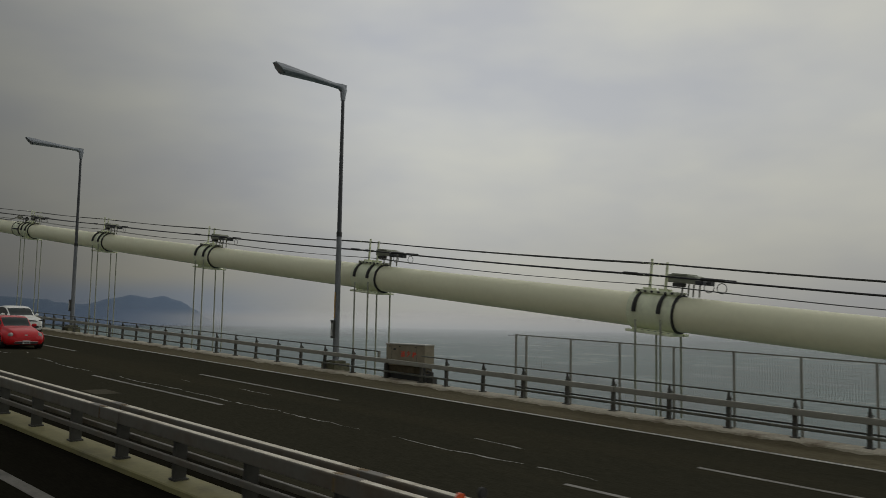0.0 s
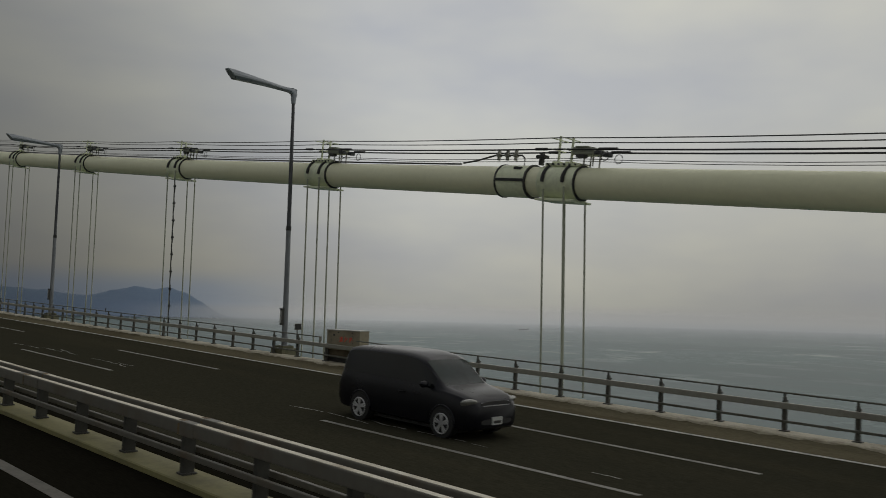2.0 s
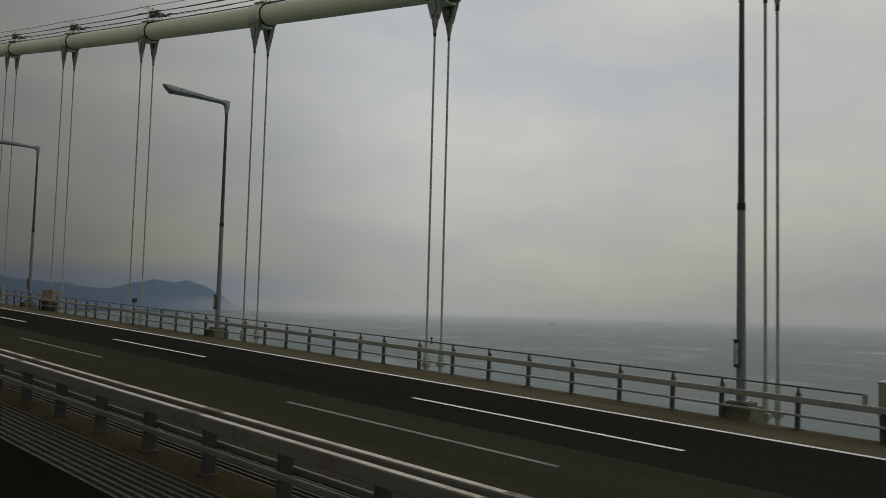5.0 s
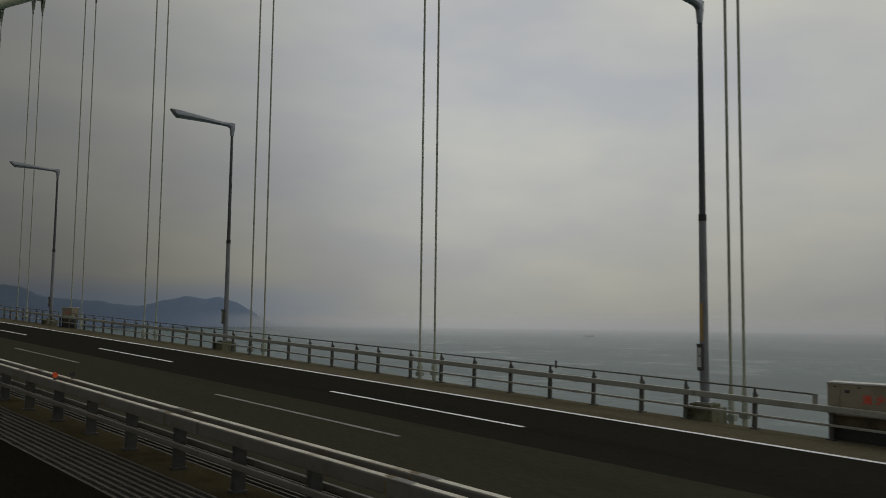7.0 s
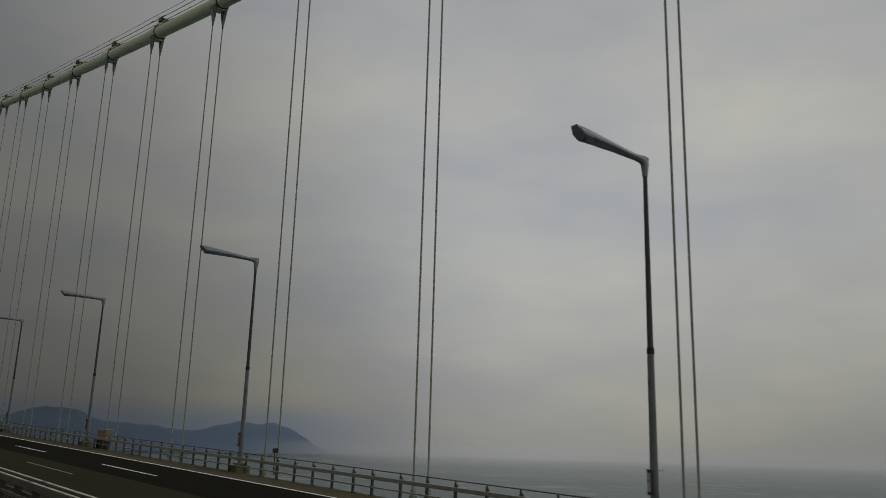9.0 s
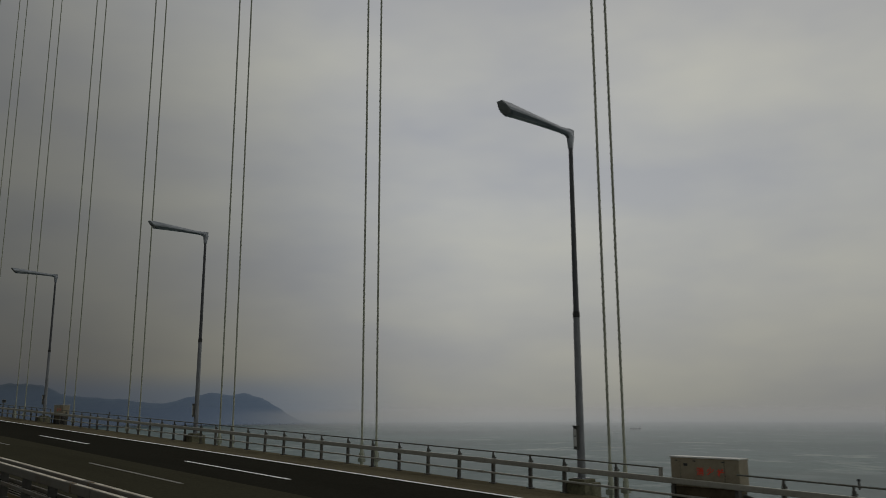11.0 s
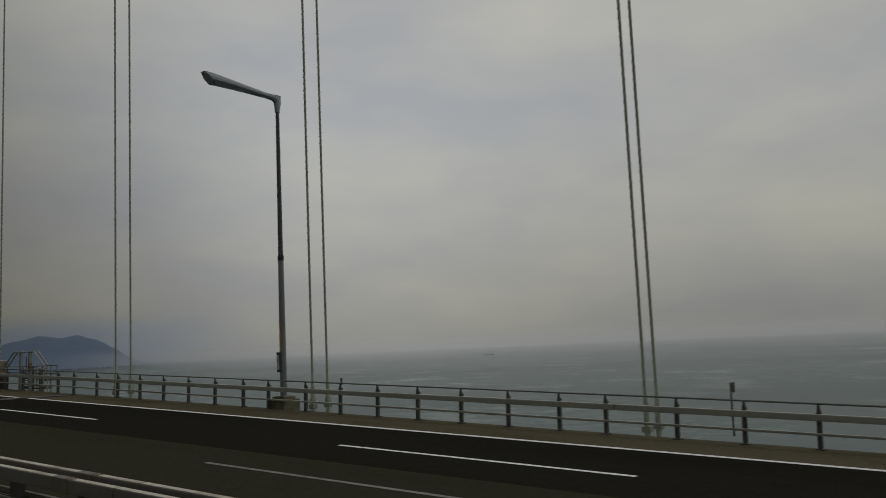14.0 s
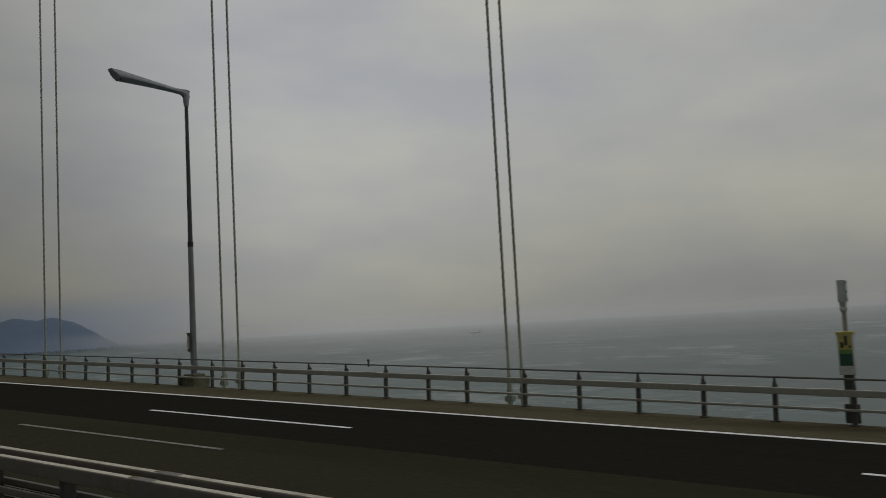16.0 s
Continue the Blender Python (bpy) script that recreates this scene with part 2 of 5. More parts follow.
def water():
    m = bpy.data.materials.new("grey sea water")
    m.use_nodes = True
    n, l = m.node_tree.nodes, m.node_tree.links
    b = n["Principled BSDF"]
    geo = n.new("ShaderNodeNewGeometry")
    mp = n.new("ShaderNodeMapping")
    mp.inputs["Scale"].default_value = (1, 1, 1)
    mp.inputs["Rotation"].default_value = (0, 0, radians(20))
    l.new(geo.outputs["Position"], mp.inputs["Vector"])
    st = n.new("ShaderNodeMapping")
    st.inputs["Scale"].default_value = (1, .6, 1)
    l.new(mp.outputs[0], st.inputs["Vector"])
    # tidal streaks and rips, hundreds of metres long, broken by smaller ruffled patches
    streak, patch = n.new("ShaderNodeTexNoise"), n.new("ShaderNodeTexNoise")
    streak.inputs["Scale"].default_value, streak.inputs["Detail"].default_value, streak.inputs["Roughness"].default_value = .0022, 4, .55
    streak.inputs["Distortion"].default_value = 1.1
    patch.inputs["Scale"].default_value, patch.inputs["Detail"].default_value, patch.inputs["Roughness"].default_value = .022, 6, .6
    patch.inputs["Distortion"].default_value = .8
    l.new(st.outputs[0], streak.inputs["Vector"])
    l.new(st.outputs[0], patch.inputs["Vector"])
    both = n.new("ShaderNodeMath")
    both.operation = "MULTIPLY_ADD"
    both.inputs[1].default_value = .26
    l.new(patch.outputs["Fac"], both.inputs[0])
    half = n.new("ShaderNodeMath")
    half.operation = "MULTIPLY"
    half.inputs[1].default_value = .74
    l.new(streak.outputs["Fac"], half.inputs[0])
    l.new(half.outputs[0], both.inputs[2])
    cr = n.new("ShaderNodeValToRGB")
    e = cr.color_ramp.elements
    e[0].position, e[0].color = .36, (.026, .058, .063, 1)
    e[1].position, e[1].color = .64, (.105, .162, .158, 1)
    for at, c in ((.485, (.054, .101, .100, 1)), (.497, (.036, .076, .078, 1)), (.507, (.090, .142, .138, 1)), (.53, (.056, .103, .101, 1))):
        x = cr.color_ramp.elements.new(at)
        x.color = c
    l.new(both.outputs[0], cr.inputs[0])
    # broken pale flecks of foam on the ruffled water
    fleck, thin_, foam = n.new("ShaderNodeTexNoise"), n.new("ShaderNodeMapRange"), n.new("ShaderNodeMix")
    fleck.inputs["Scale"].default_value, fleck.inputs["Detail"].default_value, fleck.inputs["Roughness"].default_value = .013, 7, .64
    l.new(st.outputs[0], fleck.inputs["Vector"])
    thin_.inputs["From Min"].default_value, thin_.inputs["From Max"].default_value, thin_.inputs["To Max"].default_value = .55, .65, .95
    l.new(fleck.outputs["Fac"], thin_.inputs["Value"])
    foam.data_type = "RGBA"
    foam.inputs[7].default_value = (.25, .30, .28, 1)
    where, part_ = n.new("ShaderNodeMapRange"), n.new("ShaderNodeMath")
    where.inputs["From Min"].default_value, where.inputs["From Max"].default_value, where.inputs["To Min"].default_value = .44, .58, .22
    part_.operation = "MULTIPLY"
    l.new(streak.outputs["Fac"], where.inputs["Value"])
    l.new(where.outputs[0], part_.inputs[0])
    l.new(thin_.outputs[0], part_.inputs[1])
    l.new(part_.outputs[0], foam.inputs[0])
    l.new(cr.outputs[0], foam.inputs[6])
    l.new(foam.outputs[2], b.inputs["Base Color"])
    rg = n.new("ShaderNodeMapRange")
    rg.inputs["From Min"].default_value, rg.inputs["From Max"].default_value = .38, .62
    rg.inputs["To Min"].default_value, rg.inputs["To Max"].default_value = .44, .50
    l.new(both.outputs[0], rg.inputs["Value"])
    l.new(rg.outputs[0], b.inputs["Roughness"])
    b.inputs["IOR"].default_value, b.inputs["Specular IOR Level"].default_value = 1.33, .22
    wv = n.new("ShaderNodeTexNoise")
    wv.inputs["Scale"].default_value, wv.inputs["Detail"].default_value = .05, 4
    l.new(st.outputs[0], wv.inputs["Vector"])
    bp = n.new("ShaderNodeBump")
    bp.inputs["Strength"].default_value, bp.inputs["Distance"].default_value = .05, 1.5
    l.new(wv.outputs["Fac"], bp.inputs["Height"])
    l.new(bp.outputs[0], b.inputs["Normal"])
    return m


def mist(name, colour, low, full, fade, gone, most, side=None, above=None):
    """Painted haze for distant sea mist: an added, thin glowing veil that starts at low, is thickest from full to fade
    and is gone above.
    """
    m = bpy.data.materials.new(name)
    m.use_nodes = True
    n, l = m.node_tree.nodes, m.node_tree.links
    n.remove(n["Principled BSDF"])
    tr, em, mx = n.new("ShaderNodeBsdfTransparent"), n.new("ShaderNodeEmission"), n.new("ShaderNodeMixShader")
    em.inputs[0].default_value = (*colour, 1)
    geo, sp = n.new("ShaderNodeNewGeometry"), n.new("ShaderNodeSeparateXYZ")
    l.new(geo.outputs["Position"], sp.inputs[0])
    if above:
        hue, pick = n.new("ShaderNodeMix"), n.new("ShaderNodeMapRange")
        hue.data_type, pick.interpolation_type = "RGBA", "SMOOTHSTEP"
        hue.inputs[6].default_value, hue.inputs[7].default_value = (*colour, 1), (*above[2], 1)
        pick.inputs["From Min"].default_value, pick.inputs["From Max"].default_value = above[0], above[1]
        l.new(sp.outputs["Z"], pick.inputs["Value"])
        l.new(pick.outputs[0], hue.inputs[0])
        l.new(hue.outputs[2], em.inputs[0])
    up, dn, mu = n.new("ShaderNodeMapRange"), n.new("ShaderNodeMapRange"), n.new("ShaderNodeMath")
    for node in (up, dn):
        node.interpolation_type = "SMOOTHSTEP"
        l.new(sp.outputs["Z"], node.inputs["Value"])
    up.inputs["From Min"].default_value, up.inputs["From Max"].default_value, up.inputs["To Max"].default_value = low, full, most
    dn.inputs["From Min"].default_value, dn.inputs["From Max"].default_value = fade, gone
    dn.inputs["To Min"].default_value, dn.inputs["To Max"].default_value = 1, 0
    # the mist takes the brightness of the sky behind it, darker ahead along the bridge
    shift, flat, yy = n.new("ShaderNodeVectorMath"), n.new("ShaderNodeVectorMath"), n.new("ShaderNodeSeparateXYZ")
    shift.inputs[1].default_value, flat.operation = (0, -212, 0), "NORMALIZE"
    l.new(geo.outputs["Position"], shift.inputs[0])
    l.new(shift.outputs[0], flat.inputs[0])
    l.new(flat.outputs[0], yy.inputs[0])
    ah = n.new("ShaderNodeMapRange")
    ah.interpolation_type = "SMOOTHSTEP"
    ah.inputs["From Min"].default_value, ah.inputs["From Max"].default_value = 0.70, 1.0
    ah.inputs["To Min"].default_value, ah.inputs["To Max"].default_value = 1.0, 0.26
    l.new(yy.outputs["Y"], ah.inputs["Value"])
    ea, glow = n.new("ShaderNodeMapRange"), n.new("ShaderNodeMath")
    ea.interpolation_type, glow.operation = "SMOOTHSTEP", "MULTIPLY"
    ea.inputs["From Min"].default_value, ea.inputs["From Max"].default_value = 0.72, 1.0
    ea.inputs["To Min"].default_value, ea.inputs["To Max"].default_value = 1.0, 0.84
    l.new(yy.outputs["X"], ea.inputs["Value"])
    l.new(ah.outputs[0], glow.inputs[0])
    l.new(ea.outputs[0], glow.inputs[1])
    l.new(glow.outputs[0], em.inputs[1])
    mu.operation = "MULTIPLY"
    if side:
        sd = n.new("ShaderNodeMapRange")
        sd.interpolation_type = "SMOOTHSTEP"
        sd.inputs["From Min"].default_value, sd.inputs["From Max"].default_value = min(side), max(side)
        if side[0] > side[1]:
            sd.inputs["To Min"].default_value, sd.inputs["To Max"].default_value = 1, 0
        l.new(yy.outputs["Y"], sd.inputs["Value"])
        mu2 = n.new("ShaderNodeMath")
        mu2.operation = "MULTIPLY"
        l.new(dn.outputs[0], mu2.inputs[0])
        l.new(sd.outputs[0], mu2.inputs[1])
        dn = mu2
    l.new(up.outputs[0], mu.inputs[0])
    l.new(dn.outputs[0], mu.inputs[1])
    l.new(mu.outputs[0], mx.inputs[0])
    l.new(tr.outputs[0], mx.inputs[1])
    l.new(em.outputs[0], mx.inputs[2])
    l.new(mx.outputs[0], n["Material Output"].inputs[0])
    return m


STEEL_BLUE = surface("blue-grey galvanised tube", (.30, .32, .31), .5, .25, grain=9, vary=.1, stain=1.4, stain_amt=.25, bump=.08, tint=(.17, .16, .14))
REFLECT = surface("amber reflective tape", (.48, .27, .05), .4, grain=25, vary=.15, stain=5, stain_amt=.3, bump=0, tint=(.30, .17, .05))
LUG = surface("grey-green painted casting", (.25, .27, .21), .55, grain=8, vary=.08, stain=2.0, stain_amt=.35, bump=.08, tint=(.13, .13, .10))
SEA = water()


# ---- mesh helpers ----
def finish(name, bm, mat, smooth=None):
    bmesh.ops.recalc_face_normals(bm, faces=bm.faces)
    me = bpy.data.meshes.new(name)
    bm.to_mesh(me)
    bm.free()
    me.materials.append(mat)
    if smooth:
        for f in me.polygons:
            f.use_smooth = True
        me.set_sharp_from_angle(angle=radians(smooth))
    return me


def part(name, bm, mat, parent=None, label="", smooth=None):
    ob = new(name, finish(name, bm, mat, smooth))
    if parent:
        ob.parent = parent
    if label:
        ob["label"] = label
    return ob


def thing(name, label, category, group="", kind="", at=(0, 0, 0)):
    ob = new(name)
    ob.empty_display_size = 0.3
    ob.location = at
    return tagged(ob, label, category, group, kind)


def box(bm, lo, hi, bevel=0.0, turn=None):
    """An upright block between two corners, its edges eased by bevel."""
    m = Matrix.LocRotScale([(a + b) / 2 for a, b in zip(lo, hi)], None, [b - a for a, b in zip(lo, hi)])
    r = bmesh.ops.create_cube(bm, size=1, matrix=(turn or Matrix()) @ m)
    if bevel:
        es = list({e for v in r["verts"] for e in v.link_edges})
        bmesh.ops.bevel(bm, geom=es, offset=bevel, segments=2, affect="EDGES", profile=0.6)
    return bm


def tube(bm, path, radius, sides=12, caps=True):
    """A round bar along a path; radius is one number or one for each point."""
    path = [Vector(q) for q in path]
    rad = radius if isinstance(radius, (list, tuple)) else [radius] * len(path)
    rings = []
    for i, q in enumerate(path):
        d = (path[min(i + 1, len(path) - 1)] - path[max(i - 1, 0)]).normalized()
        side = d.cross(Vector((0, 0, 1)))
        side = side.normalized() if side.length > 1e-4 else Vector((1, 0, 0))
        up = side.cross(d)
        rings.append([bm.verts.new(q + (side * math.cos(a) + up * math.sin(a)) * rad[i]) for a in (2 * math.pi * k / sides for k in range(sides))])
    for a, b in zip(rings, rings[1:]):
        for k in range(sides):
            bm.faces.new((a[k], a[(k + 1) % sides], b[(k + 1) % sides], b[k]))
    if caps:
        bm.faces.new(rings[0])
        bm.faces.new(rings[-1][::-1])
    return bm


def bars(*specs):
    bm = bmesh.new()
    for s in specs:
        box(bm, *s)
    return bm


Y0, Y1, PITCH = -14.2, 525.4, 14.2
JOINTS, SKEW = (128.6, 413.0), .14


def strip(profile, y0, y1, step=7.1, shift=0.0, skew=0.0):
    """A long piece of the deck: a closed outline across the bridge (x, height) drawn along it, following its rise."""
    bm = bmesh.new()
    n = max(1, round((y1 - y0) / step))
    rings = []
    for i in range(n + 1):
        y = y0 + (y1 - y0) * i / n
        rings.append([bm.verts.new((x, y - skew * (x - 14.5), dk(y - skew * (x - 14.5)) + fall(x + shift) + z)) for x, z in profile])
    k = len(profile)
    for a, b in zip(rings, rings[1:]):
        for j in range(k):
            bm.faces.new((a[j], a[(j + 1) % k], b[(j + 1) % k], b[j]))
    bm.faces.new(rings[0])
    bm.faces.new(rings[-1][::-1])
    return bm


def slab(x0, x1, top, bottom, y0, y1, skew=0.0):
    return strip([(x0, bottom), (x0, top), (x1, top), (x1, bottom)], y0, y1, 7.1, 0.0, skew)


def at_deck(y0, x, y1=None):
    """The pose of a piece at x across the deck that starts at y0 and follows the deck to y1."""
    y1 = y0 + PITCH if y1 is None else y1
    return pose(0, y0, road_z(x, y0), math.degrees(math.atan2(dk(y1) - dk(y0), y1 - y0)))


# ---- sea, hill, mist ----
SEA_Z, FAR = -58.0, 4770.0
MID = Vector((0, 212, 0))


def sheet_disc(radius, z, rings, spokes):
    bm = bmesh.new()
    centre = bm.verts.new((MID.x, MID.y, z))
    last = None
    for r in rings:
        ring = [bm.verts.new((MID.x + radius * r * math.cos(2 * math.pi * k / spokes), MID.y + radius * r * math.sin(2 * math.pi * k / spokes), z)) for k in range(spokes)]
        for k in range(spokes):
            if last is None:
                bm.faces.new((centre, ring[k], ring[(k + 1) % spokes]))
            else:
                bm.faces.new((last[k], ring[k], ring[(k + 1) % spokes], last[(k + 1) % spokes]))
        last = ring
    return bm


tagged(part("water", sheet_disc(FAR, SEA_Z, (.02, .06, .15, .3, .5, .75, 1), 96), SEA), "grey-blue sea with pale tidal streaks", "sea", kind="structure")


def ring_wall(radius, lo, hi, a0, a1, n):
    bm = bmesh.new()
    vs = []
    for k in range(n + 1):
        a = radians(a0 + (a1 - a0) * k / n)
        x, y = MID.x + radius * math.sin(a), MID.y + radius * math.cos(a)
        vs.append([bm.verts.new((x, y, z)) for z in (lo, hi)])
    for a, b in zip(vs, vs[1:]):
        bm.faces.new((a[0], b[0], b[1], a[1]))
    return bm


# haze over the far sea and hills is painted with added glowing walls
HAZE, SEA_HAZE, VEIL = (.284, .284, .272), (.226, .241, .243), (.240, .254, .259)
tagged(part("backdrop", ring_wall(FAR - 12, SEA_Z - 1, SEA_Z + 225, 0, 360, 96), mist("sea mist", SEA_HAZE, SEA_Z - 2, SEA_Z - 1, SEA_Z + 35, SEA_Z + 140, .97, above=(SEA_Z, SEA_Z + 85, HAZE))), "glowing wall painted as pale blue-grey haze over the far sea", "mist", kind="structure")
tagged(part("backdrop", ring_wall(3900, SEA_Z, SEA_Z + 110, -5, 31.5, 48), mist("thin blue mist", (.115, .155, .225), SEA_Z, SEA_Z + 9, SEA_Z + 45, SEA_Z + 108, .40, (.855, .90))), "glowing veil painted as thin bluish haze before the hills", "mist", kind="structure")
tagged(part("backdrop", ring_wall(3950, SEA_Z, SEA_Z + 260, -10, 41, 48), mist("pale blue mist", (.17, .232, .33), SEA_Z, SEA_Z + 9, SEA_Z + 130, SEA_Z + 258, .56, (.76, .90))), "glowing veil for the pale bluish haze at the hills", "mist", kind="structure")
tagged(part("backdrop", ring_wall(4000, SEA_Z, SEA_Z + 60, -10, 33, 48), mist("low sea mist", SEA_HAZE, SEA_Z, SEA_Z + 17, SEA_Z + 17, SEA_Z + 60, .16)), "low glowing veil painted as mist below the hills", "mist", kind="structure")

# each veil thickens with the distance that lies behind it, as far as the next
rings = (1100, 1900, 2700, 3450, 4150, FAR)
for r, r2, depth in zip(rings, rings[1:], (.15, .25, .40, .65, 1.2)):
    tagged(part("backdrop", ring_wall(r, SEA_Z, SEA_Z + 80, 20, 340, 96), mist("sea mist veil", VEIL, SEA_Z, SEA_Z + 66 * (1 - r / r2), SEA_Z + 45, SEA_Z + 80, 1 - math.exp(-depth), (.91, .80), above=(SEA_Z + 5, SEA_Z + 60, HAZE))), "thin glowing veil painted as pale mist on the sea", "mist", kind="structure")


def hill_height(az):
    main = math.exp(-abs((az - 26.9) / 3.75) ** 3.4)
    left = .85 / (1 + math.exp((az - 22.8) / .8)) + .45 * math.exp(-((az - 14.5) / 2.5) ** 2)
    return main * (1 - .06 * math.exp(-((az - 26.95) / .5) ** 2) - .03 * math.exp(-((az - 25.4) / .35) ** 2)) + left


def hills():
    bm = bmesh.new()
    grid = []
    na, nr = 150, 16
    for i in range(na + 1):
        az = 2 + 32 * i / na
        row = []
        for j in range(nr + 1):
            r = 4080 + 640 * j / nr
            prof = math.exp(-((r - 4400) / 170) ** 2)
            q = Vector((az * .9, r * .006, 3))
            h = 150 * hill_height(az) * prof * (1 + .07 * noise.fractal(q, 1, 2, 5)) + 2.2 * noise.noise(q * 5) * prof
            a = radians(az)
            row.append(bm.verts.new((MID.x + r * math.sin(a), MID.y + r * math.cos(a), SEA_Z - 1.5 + h)))
        grid.append(row)
    for a, b in zip(grid, grid[1:]):
        for j in range(nr):
            bm.faces.new((a[j], b[j], b[j + 1], a[j + 1]))
    return bm


tagged(part("hill", hills(), TREES, smooth=60), "distant wooded hills fading in bluish haze", "hill", kind="structure")

random.seed(11)
bm = bmesh.new()
for k in range(70):
    az, r = radians(random.uniform(23, 31.4)), random.uniform(4020, 4085)
    w, h = random.uniform(6, 22), random.uniform(4, 13)
    x, y = MID.x + r * math.sin(az), MID.y + r * math.cos(az)
    box(bm, (x - w / 2, y - 6, SEA_Z - .5), (x + w / 2, y + 6, SEA_Z + h))
tagged(part("shore_town", bm, SHORE), "pale low houses along the far shore", "town", kind="stuff")

# ---- deck ----
deck = tagged(part("ground", strip([(-8.6, -.06), (7.0, -.06), (21.9, -.06), (24.7, -.42), (24.7, -1.6), (21.5, -3.0), (-4.5, -3.0), (-8.6, -1.6)], Y0, Y1), DECKSIDE), "steel bridge deck girder, grey-green", "bridge deck", kind="structure")
road_own = thing("road", "dark asphalt carriageway with a white edge line", "road", kind="structure")
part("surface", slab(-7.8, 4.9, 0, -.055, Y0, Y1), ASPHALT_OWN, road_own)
part("edge_line", slab(4.56, 4.78, .004, .0005, Y0, JOINTS[0] - .6), LINE_DIM, road_own)
parapet = tagged(part("wall", slab(-8.6, -8.2, .9, -.05, Y0, Y1), DECKSIDE), "plain steel parapet at the deck edge", "parapet", kind="structure")

road = thing("road", "opposite asphalt carriageway, three lanes with white markings", "road", kind="structure")
part("surface", slab(7.9, 19.36, 0, -.055, Y0, JOINTS[0] - .55, SKEW), ASPHALT, road)
part("surface", slab(7.9, 13.72, 0, -.055, JOINTS[0] + .55, JOINTS[1] - .55, SKEW), ASPHALT_OLD, road, "greyish worn inner lanes")
part("surface", slab(13.72, 19.36, .001, -.055, JOINTS[0] + .55, JOINTS[1] - .55, SKEW), ASPHALT_NEW, road, "fresh black asphalt lane")
part("surface", slab(7.9, 13.72, 0, -.055, JOINTS[1] + .55, Y1, SKEW), ASPHALT_OLD, road, "greyish worn inner lanes")
part("surface", slab(13.72, 19.36, .001, -.055, JOINTS[1] + .55, Y1, SKEW), ASPHALT_NEW, road, "fresh black asphalt lane")
for a, b in ((Y0, JOINTS[0] - .55), (JOINTS[0] + .55, JOINTS[1] - .55), (JOINTS[1] + .55, Y1)):
    part("shoulder", slab(19.36, 21.15, .001, -.055, a, b, SKEW), SHOULDER, road, "dusty brown shoulder")
part("edge_line", slab(19.12, 19.30, .005, .0015, Y0, JOINTS[0] - .55, SKEW), LINE_EDGE, road)
part("edge_line", slab(19.12, 19.32, .006, .0015, JOINTS[0] + .55, Y1, SKEW), LINE, road)
for n in range(-1, 26):
    for x0, x1, y0, y1, lift in ((15.74, 15.89, .3, 8.6, .0055), (11.97, 12.11, .65, 9.15, .0045)):
        y0, y1 = y0 + 20 * n, y1 + 20 * n
        fresh = y0 > JOINTS[0] - 1
        for j in JOINTS:
            j -= SKEW * (x0 - 14.5)
            if y0 < j - .6 < y1:
                y1 = j - .6
        if y0 > Y0 and y1 < Y1:
            part("lane_mark", slab(x0, x1, lift, .0005, y0, y1), LINE if fresh and x0 > 14 else LINE_WORN, road, "")

for j in JOINTS:
    jt = thing("expansion_joint", "steel finger expansion joint across the carriageway", "expansion joint", "expansion joints", "structure")
    for x0, x1, skew in ((7.9, 20.95, SKEW), (-7.8, 4.9, 0)):
        part("joint_plate", slab(x0, x1, -.004, -.05, j - .55, j - .10, skew), JOINT, jt)
        part("joint_plate", slab(x0, x1, -.004, -.05, j + .10, j + .55, skew), JOINT, jt)
        part("joint_gap", slab(x0, x1, -.02, -.05, j - .10, j + .10, skew), DARK, jt)
        bm = bmesh.new()
        xx, k = x0, 0
        while xx < x1 - .07:
            yc = j - skew * (xx - 14.5)
            for lo, hi in ((-.54, .05), (.12, .54)) if k % 2 else ((-.54, -.12), (-.05, .54)):
                box(bm, (xx, yc + lo, road_z(xx, j) - .015), (xx + .065, yc + hi, road_z(xx, j) + .004))
            xx, k = xx + .105, k + 1
        tagged(part("joint_fingers", bm, FINGER, jt), kind="stuff")

# the outer kerb, with worn scallops along its foot before the first joint
part("kerb", strip([(20.95, -.05), (21.0, .10), (21.08, .13), (21.75, .13), (21.75, -.05)], Y0, JOINTS[0] - 1.55), KERB, None)
tagged(bpy.data.objects["kerb"], "cream weathered concrete kerb", "kerb", kind="structure")
k2 = part("kerb", strip([(20.98, -.05), (21.05, .005), (21.15, .015), (21.75, .015), (21.75, -.05)], JOINTS[0] - 1.45, Y1), SHOULDER)
tagged(k2, "brown dusty kerb below the railing", "kerb", kind="structure")


